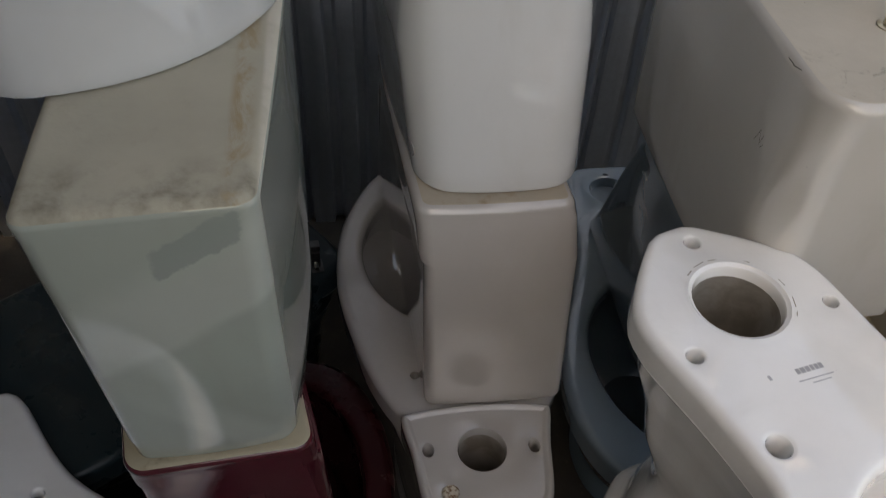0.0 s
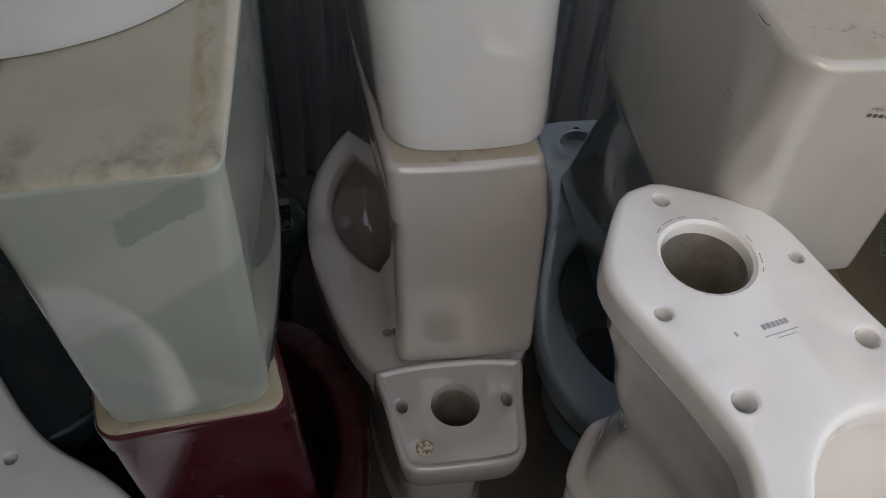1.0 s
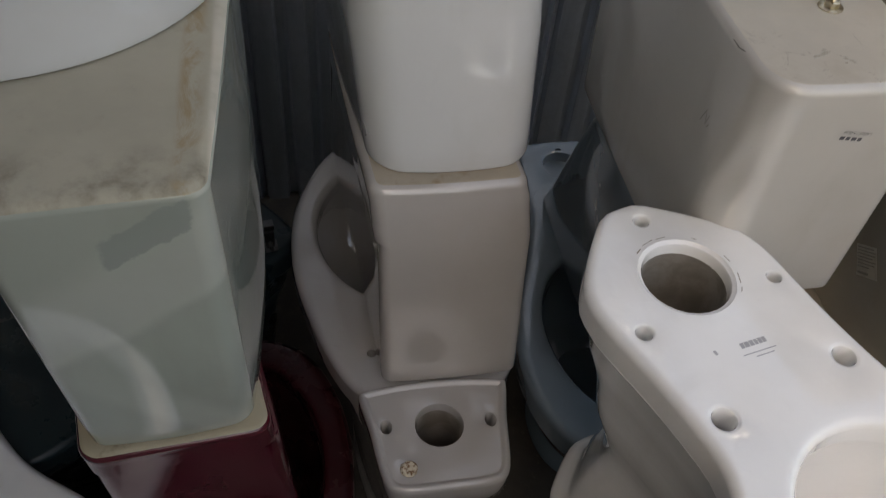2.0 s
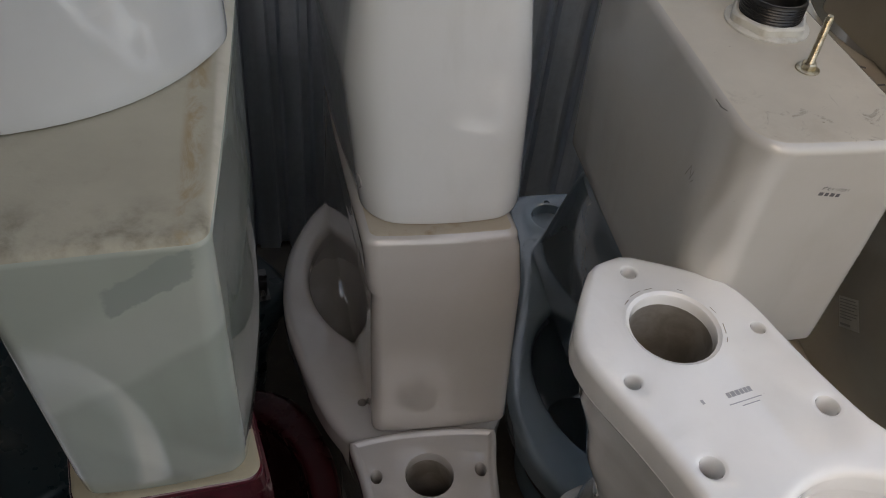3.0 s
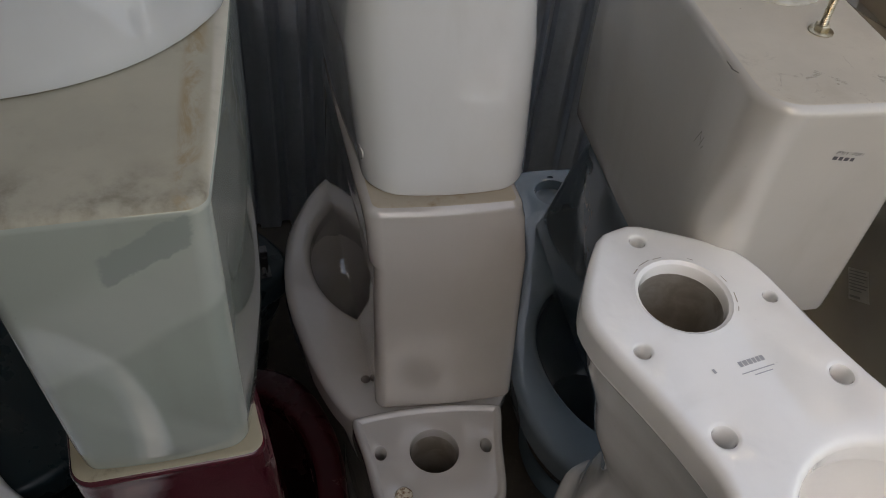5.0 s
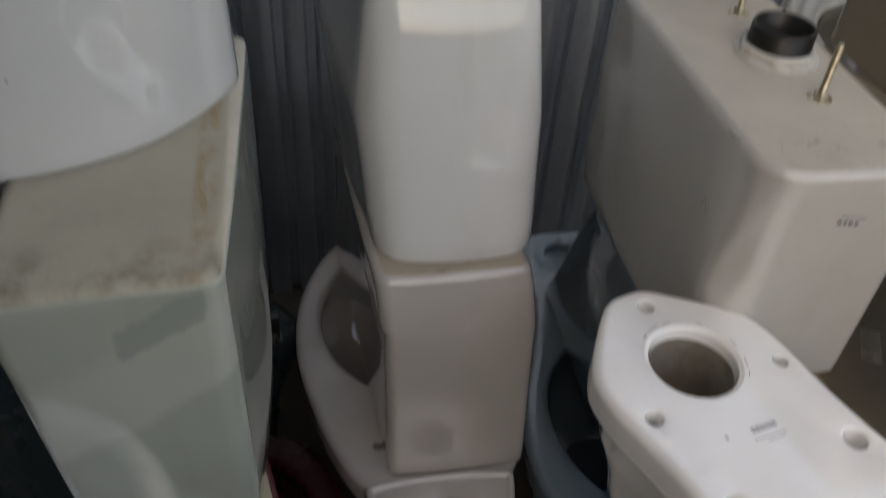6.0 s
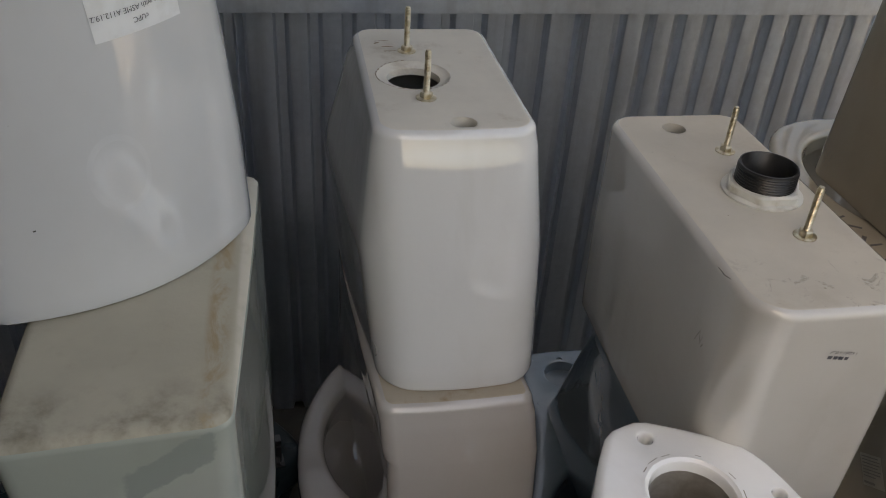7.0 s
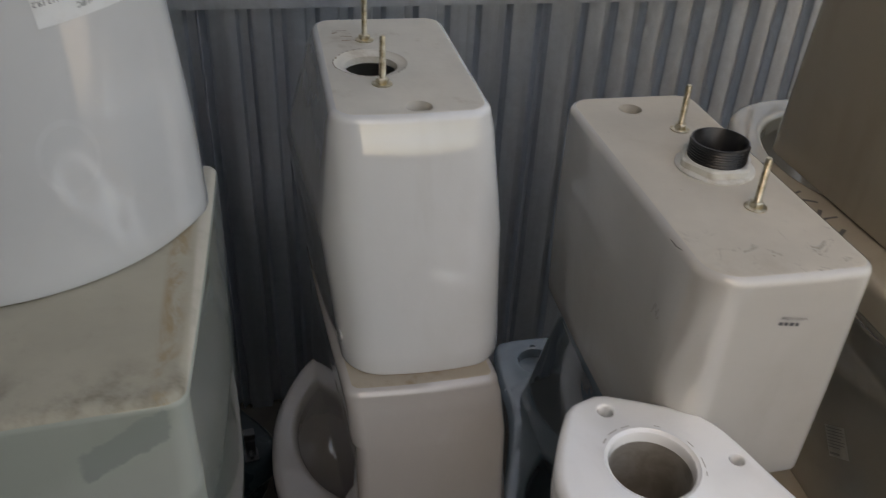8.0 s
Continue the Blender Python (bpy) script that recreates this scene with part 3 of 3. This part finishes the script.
up_bot = box_plan(0.026, 0.229, 0.798, 1.185, (0.042, 0.042, 0.02, 0.042), (0.012, 0.002, 0, 0.008))
up_mid = box_plan(0.012, 0.232, 0.838, 1.21, 0.045, (0.014, 0.002, 0, 0.004))
up_top = box_plan(0.022, 0.214, 0.868, 1.208, 0.03, (0.006, 0.0, 0, 0.0))
for p, skew in ((up_bot, 0.095), (up_mid, 0.10)):
    for i, (x, y) in enumerate(p):
        p[i] = (x - (max(0.0, y - 0.85) * skew if x < 0.1 else 0.0), y)
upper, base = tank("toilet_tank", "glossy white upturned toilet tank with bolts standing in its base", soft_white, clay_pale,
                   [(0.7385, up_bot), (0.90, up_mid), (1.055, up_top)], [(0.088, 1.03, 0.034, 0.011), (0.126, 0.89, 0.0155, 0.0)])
for x, y in ((0.093, 0.958), (0.090, 1.112)):
    bolt(upper, x - base.x, y - base.y, 1.055 - base.z, 0.060, (0.0, 0.0))
bm = bmesh.new()
loft(bm, [circle(0, 0, -0.003, 0.0105, 24), circle(0, 0, 0.0004, 0.0095, 24), circle(0, 0, 0.0008, 0.0082, 24), circle(0, 0, -0.002, 0.0074, 24)])
lev = part("lever_hole", bm, bone_bowl, upper, "glazed collar of the flush lever hole")
lev.matrix_basis = Matrix.Translation((0.0225 - base.x, 0.838 - base.y, 0.772 - base.z)) @ pose(0, 0, 0, 0, -94, 14)
# The tank isn't cut, so a black disc imitates the hole's dark inside.
bm = bmesh.new()
rs = loft(bm, [circle(0, 0, -0.003, 0.0074, 20), circle(0, 0, -0.0006, 0.0072, 20), circle(0, 0, -0.0004, 0.004, 20)])
bm.faces.new(rs[-1])
part("plug", bm, black, lev, "black disc standing in for the open lever hole")

back_bot = box_plan(0.004, 0.19, 1.275, 1.365, 0.02)
back_top = box_plan(0.008, 0.185, 1.28, 1.36, 0.02)
tank("toilet_tank", "white toilet tank against the steel wall, its glaze greyed as deep shade", shaded_white, shaded_white, [(0.0, back_bot), (0.69, back_top)])

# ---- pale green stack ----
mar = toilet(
    "toilet_bowl", pose(-0.178, 0.63, 0), "maroon toilet bowl under the stack, its glaze darkened as shade", maroon_shaded, 0.30,
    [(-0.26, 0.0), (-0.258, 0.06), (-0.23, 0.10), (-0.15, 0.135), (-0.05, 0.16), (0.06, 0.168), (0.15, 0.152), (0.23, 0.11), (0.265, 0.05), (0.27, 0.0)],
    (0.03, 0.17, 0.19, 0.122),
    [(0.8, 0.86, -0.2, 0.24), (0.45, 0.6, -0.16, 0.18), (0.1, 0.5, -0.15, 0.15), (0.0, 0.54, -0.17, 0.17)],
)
mar_bot = box_plan(-0.284, -0.074, 0.548, 0.98, 0.024)
mar_mid = box_plan(-0.288, -0.094, 0.516, 0.98, 0.022)
mar_band = box_plan(-0.289, -0.098, 0.511, 0.98, 0.022)
mar_top = box_plan(-0.290, -0.101, 0.506, 0.98, 0.022, (0, 0.002, 0, 0))
for p in (mar_bot, mar_mid, mar_band, mar_top):
    for i, (x, y) in enumerate(p):
        p[i] = (x - (y - 0.51) * 0.2, y + (x + 0.2) * 0.09)
tank("toilet_tank", "dark maroon upturned toilet tank with a cream unglazed base", maroon, clay_cream,
     [(0.301, mar_bot), (0.60, mar_mid), (0.604, mar_band), (0.65, mar_top)], round_top=0.008, bare=50.0)
gr_bot = box_plan(-0.280, -0.121, 0.520, 0.755, 0.017, (0.006, 0.004, 0, 0.006))
gr_mid = box_plan(-0.291, -0.1225, 0.516, 0.80, 0.018, (0.006, 0.004, 0, 0.006))
gr_top = box_plan(-0.296, -0.1205, 0.506, 0.895, 0.016, (0.0, 0.002, 0, 0.004))
for p, flare in ((gr_bot, 0.075), (gr_mid, 0.075), (gr_top, 0.04)):
    for i, (x, y) in enumerate(p):
        p[i] = (x + (flare * (y - 0.52) if x > -0.2 else 0.0), y + (x + 0.2) * 0.08)
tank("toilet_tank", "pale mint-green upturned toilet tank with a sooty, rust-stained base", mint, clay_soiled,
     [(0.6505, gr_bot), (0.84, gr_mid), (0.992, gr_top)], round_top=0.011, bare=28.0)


def turned(plan, x, y, deg):
    c, s = math.cos(radians(deg)), math.sin(radians(deg))
    return [(x + p[0] * c - p[1] * s, y + p[0] * s + p[1] * c) for p in plan]


E_X, E_Y, E_TURN = -0.2165, 0.730, 37.0
e_bot = turned(box_plan(-0.152, 0.142, 0.0, 0.25, 0.03, (0.051, 0, 0, 0)), E_X, E_Y, E_TURN)
e_mid = turned(box_plan(-0.148, 0.140, 0.006, 0.25, 0.03, (0.050, 0, 0, 0)), E_X, E_Y, E_TURN)
e_top = turned(box_plan(-0.130, 0.123, 0.022, 0.24, 0.03, (0.044, 0, 0, 0)), E_X, E_Y, E_TURN)
top_tank, e_base = tank("toilet_tank", "glossy cool-white upturned toilet tank with a bowed face, topmost", cool_white, clay_pale,
                        [(0.993, e_bot), (1.10, e_mid), (1.345, e_top)], [(-0.29, 0.83, 0.03, 0.01)])

# ---- behind and beside the green stack: shade-darkened teal bowl and white bowl ----
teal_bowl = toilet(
    "toilet_bowl", pose(-0.36, 0.95, 0, 0, 0, 126.9), "teal glazed toilet bowl, its glaze darkened as shade", teal, 0.375,
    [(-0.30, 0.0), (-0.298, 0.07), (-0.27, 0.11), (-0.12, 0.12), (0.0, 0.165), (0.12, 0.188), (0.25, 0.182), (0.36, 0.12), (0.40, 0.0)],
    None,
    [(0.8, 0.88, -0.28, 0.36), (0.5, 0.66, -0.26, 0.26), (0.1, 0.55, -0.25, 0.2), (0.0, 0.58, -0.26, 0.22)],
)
toilet(
    "toilet_bowl", pose(-0.49, 0.52, 0, 0, 0, 209), "white toilet bowl standing beside the stacks", white, 0.40,
    [(-0.28, 0.0), (-0.278, 0.06), (-0.255, 0.095), (-0.15, 0.105), (-0.08, 0.12), (0.02, 0.165), (0.14, 0.186), (0.26, 0.178), (0.35, 0.12), (0.385, 0.05), (0.39, 0.0)],
    (0.14, 0.17, 0.19, 0.13),
    [(0.82, 0.86, -0.2, 0.33), (0.5, 0.62, -0.16, 0.22), (0.1, 0.5, -0.16, 0.18), (0.0, 0.55, -0.18, 0.2)],
    [(-0.07, -0.085, 0.008, 0.028, 0.002), (0.07, -0.085, 0.008, 0.028, 0.002), (0.0, -0.19, 0.033, 0.05, 0.004)],
)

# ---- slate blue toilet with its tank and the biscuit tank on it ----
toilet(
    "toilet_bowl", pose(0.445, 0.80, 0, 0, 0, 180), "slate-blue glazed toilet bowl, dusty, in shade", slate, 0.370,
    [(-0.465, 0.0), (-0.463, 0.05), (-0.445, 0.085), (-0.36, 0.10), (-0.26, 0.105), (-0.16, 0.135), (-0.05, 0.178), (0.06, 0.190), (0.16, 0.166), (0.225, 0.11), (0.25, 0.05), (0.255, 0.0)],
    (-0.01, 0.165, 0.185, 0.136),
    [(0.8, 0.92, -0.42, 0.24), (0.55, 0.74, -0.40, 0.17), (0.1, 0.5, -0.34, 0.06), (0.0, 0.55, -0.36, 0.08)],
    [(0.008, -0.462 + 0.03, 0.006, 0.02, 0.0), (0.012, -0.39, 0.036, 0.022, 0.004), (0.09, -0.315, 0.006, 0.02, 0.0)],
)
sl_bot = box_plan(0.372, 0.56, 0.655, 1.112, 0.024, (0.004, 0, 0, 0.004))
sl_mid = box_plan(0.366, 0.55, 0.645, 1.032, 0.024, (0.004, 0, 0, 0.004))
sl_top = box_plan(0.357, 0.53, 0.63, 0.948, 0.024, (0.004, 0, 0, 0.0))
tank("toilet_tank", "slate-blue toilet tank under a biscuit-coloured one", slate, clay_pale, [(0.3725, sl_bot), (0.54, sl_mid), (0.702, sl_top)])
bi_bot = box_plan(0.352, 0.542, 0.594, 1.012, (0.014, 0.03, 0.03, 0.044), (0.002, 0.0, 0, 0.002))
bi_mid = box_plan(0.349, 0.541, 0.590, 1.016, (0.017, 0.03, 0.03, 0.046), (0.002, 0.0, 0, 0.002))
bi_top = box_plan(0.350, 0.536, 0.584, 1.020, (0.022, 0.03, 0.034, 0.042), (0.002, 0.0, 0, 0.0))
bisc, b_base = tank("toilet_tank", "biscuit-coloured upturned toilet tank with valve tail and bolts on top", biscuit, clay_scuffed,
                    [(0.7025, bi_bot), (0.85, bi_mid), (1.0, bi_top)], [(0.429, 0.975, 0.0155, 0.0), (0.466, 0.806, 0.030, 0.004)], round_top=0.010)
for x, y, lx, ly in ((0.467, 0.711, 0.0, 0.0), (0.469, 0.907, 0.0, 0.0)):
    bolt(bisc, x - b_base.x, y - b_base.y, 1.0 - b_base.z, 0.060, (lx, ly))
vx, vy, vz = 0.466 - b_base.x, 0.806 - b_base.y, 1.0 - b_base.z
bm = bmesh.new()
loft(bm, [circle(vx, vy, vz - 0.002, 0.0465, 48), circle(vx, vy, vz + 0.002, 0.0463, 48), circle(vx, vy, vz + 0.0035, 0.0445, 48), circle(vx, vy, vz + 0.0038, 0.036, 48)])
hexa = lambda r, z: [(vx + r * f * math.cos(q), vy + r * f * math.sin(q), vz + z) for q, f in ((2 * math.pi * i / 48, min(1.0, 0.905 / math.cos((2 * math.pi * i / 48) % (math.pi / 3) - math.pi / 6))) for i in range(48))]  # noqa: E731
loft(bm, [hexa(0.0432, 0.003), hexa(0.0430, 0.011), hexa(0.0405, 0.0135), circle(vx, vy, vz + 0.0138, 0.036, 48), circle(vx, vy, vz + 0.012, 0.033, 48)])
part("lock_nut", bm, nutwhite, bisc, "dull white plastic lock nut")
bm = bmesh.new()
loops, i = [], 0
zz = 0.004
while zz < 0.034:
    loops.append(circle(vx, vy, vz + zz, 0.0345 if i % 2 else 0.0334, 40))
    zz += 0.0016
    i += 1
loops += [circle(vx, vy, vz + 0.0350, 0.0334, 40), circle(vx, vy, vz + 0.0355, 0.0318, 40), circle(vx, vy, vz + 0.034, 0.0302, 40), circle(vx, vy, vz - 0.03, 0.029, 40)]
rs = loft(bm, loops)
bm.faces.new(rs[-1])
part("valve_tail", bm, black, bisc, "black threaded flush valve tail", 60)

# ---- white toilet bowl standing high in front ----
K_TURN = math.degrees(math.atan2(0.048, 0.134)) + 180.0
K_X, K_Y = 0.348 - 0.005 * math.cos(radians(K_TURN)), 0.402 - 0.005 * math.sin(radians(K_TURN))
kb = toilet(
    "toilet_bowl", pose(K_X, K_Y, 0.415, 0, 0, K_TURN), "glossy white two-piece toilet bowl with a round flush hole, stacked high", rippled_white, 0.402,
    [(-0.249, 0.0), (-0.247, 0.021), (-0.233, 0.039), (-0.211, 0.063), (-0.184, 0.088), (-0.163, 0.101), (-0.13, 0.106), (-0.07, 0.102), (-0.01, 0.101), (0.045, 0.108), (0.13, 0.158), (0.24, 0.183), (0.35, 0.172), (0.43, 0.12), (0.46, 0.05), (0.465, 0.0)],
    (0.235, 0.185, 0.19, 0.125),
    [(0.88, 0.93, -0.232, 0.445), (0.66, 0.80, -0.195, 0.38), (0.42, 0.62, -0.15, 0.27), (0.12, 0.74, -0.165, 0.24), (0.04, 0.84, -0.188, 0.24), (0.0, 0.84, -0.185, 0.24)],
    [(-0.009, -0.2205, 0.008, 0.028, 0.0015), (0.0785, -0.104, 0.008, 0.028, 0.0015), (-0.0817, -0.102, 0.0072, 0.028, 0.001), (-0.073, -0.002, 0.0105, 0.028, 0.003), (0.0733, -0.0012, 0.0105, 0.028, 0.003), (-0.002, -0.140, 0.0432, 0.09, 0.004)],
    group="stacked toilet bowls", skirt=0.034, edge=0.010,
)
toilet(
    "toilet_bowl", pose(0.348, 0.402, 0, 0, 0, K_TURN), "white toilet bowl carrying another one on its rim", white, 0.413,
    [(-0.15, 0.0), (-0.148, 0.05), (-0.13, 0.08), (-0.08, 0.085), (0.0, 0.10), (0.1, 0.150), (0.2, 0.183), (0.31, 0.178), (0.40, 0.12), (0.435, 0.05), (0.44, 0.0)],
    None,
    [(0.82, 0.86, -0.13, 0.38), (0.5, 0.62, -0.12, 0.24), (0.1, 0.5, -0.12, 0.2), (0.0, 0.55, -0.13, 0.22)],
    group="stacked toilet bowls",
)

# ---- cream stack by the wall ----
toilet(
    "toilet_bowl", pose(0.83, 0.845, 0, 0, 0, 0), "cream toilet bowl under another", cream, 0.46,
    [(-0.42, 0.0), (-0.418, 0.06), (-0.4, 0.1), (-0.25, 0.12), (-0.1, 0.15), (0.05, 0.185), (0.2, 0.185), (0.32, 0.13), (0.37, 0.0)],
    None,
    [(0.8, 0.9, -0.4, 0.34), (0.5, 0.7, -0.36, 0.26), (0.1, 0.55, -0.32, 0.22), (0.0, 0.6, -0.34, 0.24)],
    group="stacked toilet bowls",
)
cb = toilet(
    "toilet_bowl", pose(0.83, 0.845, 0.4615, 0, 0, 0), "cream toilet bowl with an old paper label, stacked high", cream, 0.433,
    [(-0.42, 0.0), (-0.418, 0.08), (-0.40, 0.15), (-0.30, 0.19), (-0.12, 0.19), (0.0, 0.175), (0.12, 0.182), (0.22, 0.172), (0.33, 0.12), (0.37, 0.05), (0.375, 0.0)],
    (0.13, 0.16, 0.19, 0.14),
    [(0.8, 0.86, -0.38, 0.34), (0.5, 0.66, -0.40, 0.26), (0.12, 0.6, -0.42, 0.22), (0.0, 0.66, -0.44, 0.24)],
    group="stacked toilet bowls",
)
cr_bot = box_plan(0.696, 0.90, 0.60, 1.046, 0.03)
cr_top = box_plan(0.710, 0.89, 0.61, 1.040, 0.03)
cream_tank, _ = tank("toilet_tank", "cream toilet tank on a stacked cream bowl", cream, clay_pale, [(0.896, cr_bot), (1.25, cr_top)])


# ---- prints, labels and marks ----
def body_of(ob, name):
    return next(c for c in ob.children if c.name.split(".")[0] == name)


# White topmost tank: paper label upside down, and the faint ring of an old sticker.
e_body = body_of(top_tank, "tank_body")
away = (-0.711, -0.703, -0.066)
face = (0.70, -0.708, 0.089)
lab = on_surface((-0.1815, 0.7195, 1.2400), away, face)
mark("paper_label", top_tank, (0.082, 0.034), lab, paper, e_body, "white paper compliance label", steps=14)
words("label_text", top_tank, "Complies with ASME A112.19.2", 0.0062, lab @ pose(0.0, -0.0015, 0), ink, e_body)
words("label_text", top_tank, "cUPC", 0.0062, lab @ pose(-0.001, 0.0075, 0), ink, e_body)
bm = bmesh.new()
a, b = (ring(bm, circle(0, 0, 0, r * 0.78, 40, r)) for r in (0.0345, 0.0285))
bridge(bm, a, b)
res = part("sticker_residue", bm, residue, top_tank, "faint ring left by an old sticker")
wrap(res, on_surface((-0.2072, 0.6843, 1.1133), away, (0.563, -0.822, 0.089)), e_body, 0.0002)
mark("speck", top_tank, (0.0022, 0.0014), on_surface((-0.2742, 0.6533, 1.0794), away, (0.251, -0.966, 0.067)), pencil, e_body, "", 0.0003, 3)

# Biscuit tank: upside-down maker's mark as plain blocks, the flush volume, and pencil scratches.
b_body = body_of(bisc, "tank_body")
front = on_surface((0.4498, 0.5812, 0.9405), (-1, 0, 0.16), (0, -1, 0))
for i, w in enumerate((0.0052, 0.0062, 0.0052, 0.0062)):
    mark("print_block", bisc, (w * 0.82, 0.0042), front @ pose(-0.0098 + 0.0065 * i, 0, 0), ink, b_body, "", 0.0004, 3)
words("volume_print", bisc, "1.6Gpf / 6.0Lpf", 0.0052, front @ pose(-0.003, -0.0075, 0), ink, b_body)
side = on_surface((0.348, 0.670, 0.907), (0, -1, 0), (-1, 0, 0))
for x, y, turn, w in ((0.0, 0.0, 70, 0.017), (0.005, 0.003, 110, 0.012), (0.009, 0.0, 75, 0.014), (0.013, -0.004, 60, 0.007)):
    mark("scratch", bisc, (w, 0.0006), side @ pose(x, y, 0, 0, 0, turn), pencil, b_body, "", 0.0003, 6)
side = on_surface((0.3535, 0.659, 0.992), (0, -1, 0.2), (-0.8, 0, 0.6))
for x, y, turn, w in ((-0.006, 0.001, -8, 0.012), (0.005, 0.0, 6, 0.013)):
    mark("scratch", bisc, (w, 0.0008), side @ pose(x, y, 0, 0, 0, turn), pencil, b_body, "", 0.0003, 6)

# High white bowl: grey maker's mark as a plain bar, with two fine lines of print.
k_body = body_of(kb, "bowl")
flat = on_surface((0.3401, 0.4528, 0.817), (0.976, 0.215, 0), (0, 0, 1))
for x, y, w, h in ((-0.0115, 0, 0.004, 0.0058), (-0.0065, 0, 0.0046, 0.0058), (-0.0013, 0, 0.0042, 0.0058), (0.0034, 0, 0.0034, 0.0058), (0.0078, 0, 0.0036, 0.0058), (0.0122, 0, 0.004, 0.0058), (0.001, -0.0098, 0.036, 0.0011), (0.004, -0.0142, 0.020, 0.0011)):
    mark("print_block", kb, (w, h), flat @ pose(x, y, 0), ink_grey, k_body, "", 0.0003, 3)
mark("chip", kb, (0.003, 0.005), on_surface((0.301, 0.4455, 0.817), (0.9, 0.3, 0), (0, 0, 1)), ink_grey, k_body, "", 0.0003, 4)

hole = kb.matrix_world @ Vector((-0.002, -0.140, 0.402))
for q, rr, w, h in ((100, 0.0525, 0.010, 0.0009), (118, 0.0530, 0.014, 0.0008), (136, 0.0520, 0.008, 0.0012), (62, 0.0535, 0.006, 0.0008), (20, 0.0525, 0.009, 0.0010), (-8, 0.0520, 0.013, 0.0012), (-24, 0.0530, 0.006, 0.0009)):
    a = radians(q)
    mark("scuff", kb, (w, h), on_surface((hole.x + rr * math.cos(a), hole.y + rr * math.sin(a), 0.817), (-math.sin(a), math.cos(a), 0), (0, 0, 1)), smudge, k_body, "", 0.0003, 4)

# Cream bowl: old paper label with lines of print, and black marks on its rim.
c_body = body_of(cb, "bowl")
tag = on_surface((0.716, 0.722, 0.585), (-0.1, -0.75, 0.62), (-0.99, 0.09, -0.1))
mark("paper_label", cb, (0.056, 0.046), tag, paper_old, c_body, "aged paper label with fine print", 0.0005, 10)
for i in range(9):
    w = (0.046, 0.050, 0.048, 0.042, 0.050, 0.047, 0.034, 0.0, 0.030)[i]
    if w:
        mark("print_line", cb, (w, 0.0016 if i < 8 else 0.0034), tag @ pose((w - 0.05) / 2, 0.019 - 0.0046 * i, 0), pencil_faint, c_body, "", 0.0009, 8)
for x, y, turn, w, h in ((0.668, 0.905, 20, 0.012, 0.004), (0.672, 0.88, -30, 0.02, 0.005), (0.667, 0.85, 50, 0.016, 0.006), (0.674, 0.835, 5, 0.022, 0.004), (0.668, 0.80, 40, 0.018, 0.006)):
    mark("black_mark", cb, (w, h), on_surface((x, y, 0.8945), (math.cos(radians(turn)), math.sin(radians(turn)), 0), (0, 0, 1)), pencil, c_body, "", 0.0004, 4)
t_body = body_of(cream_tank, "tank_body")
scr = on_surface((0.699, 1.005, 0.935), (0, -1, 0), (-1, 0, 0))
for x, y, turn, w in ((-0.016, 0.006, 80, 0.010), (-0.010, 0.003, 95, 0.012), (-0.004, 0.002, 70, 0.009), (0.003, -0.002, 85, 0.012), (-0.008, -0.012, 80, 0.008), (0.0, -0.014, 100, 0.008)):
    mark("scratch", cream_tank, (w, 0.0012), scr @ pose(x, y, 0, 0, 0, turn), pencil_faint, t_body, "", 0.0003, 4)

# Upper middle tank: rusty marks beside the flush hole.
u_cap = body_of(upper, "unglazed_base")
for x, y, turn, w, h in ((0.060, 1.150, 5, 0.020, 0.0014), (0.066, 1.128, -5, 0.016, 0.0016), (0.072, 1.112, 4, 0.026, 0.0013), (0.052, 1.142, 30, 0.008, 0.003)):
    mark("rust_mark", upper, (w, h), on_surface((x, y, 1.055), (math.cos(radians(turn)), math.sin(radians(turn)), 0), (0, 0, 1)), rust, u_cap, "", 0.0004, 5)
for i in range(22):
    q = radians(100 + 11 * i + 4 * noise.noise((i, 0.3, 0)))
    rr = 0.0475 + 0.002 * noise.noise((0.2, i * 1.7, 0))
    mark("rust_mark", upper, (0.004 + 0.004 * abs(noise.noise((i * 0.9, 0, 0.4))), 0.0013), on_surface((0.088 + rr * math.cos(q), 1.03 + rr * math.sin(q), 1.055), (-math.sin(q), math.cos(q), 0), (0, 0, 1)), rust, u_cap, "", 0.0004, 3)

# Chrome seat hinge left standing on the teal bowl's deck.
bm = bmesh.new()
for x0, x1, y0, y1, z0, z1 in ((-0.012, 0.012, -0.014, 0.014, 0.0, 0.004), (-0.008, 0.008, -0.006, 0.006, 0.004, 0.040), (-0.009, 0.009, -0.004, 0.012, 0.040, 0.052)):
    g = bmesh.ops.create_cube(bm, size=1.0, matrix=Matrix.Translation(((x0 + x1) / 2, (y0 + y1) / 2, (z0 + z1) / 2)) @ Matrix.Diagonal((x1 - x0, y1 - y0, z1 - z0, 1)))
bmesh.ops.bevel(bm, geom=bm.edges[:], offset=0.0012, segments=2, affect="EDGES")
hinge = part("seat_hinge", bm, chrome, teal_bowl, "chrome toilet seat hinge, its metal darkened as shade")
hinge.matrix_basis = teal_bowl.matrix_basis.inverted() @ pose(-0.116, 1.025, 0.3752, 0, 0, 8)
bm = bmesh.new()
rod(bm, 0, 0, 0.006, 0.020, 0.0035, 10)
pin = part("pin", bm, chrome, hinge)
pin.matrix_basis = pose(0.0, -0.004, 0.02, 90, 0, 0)
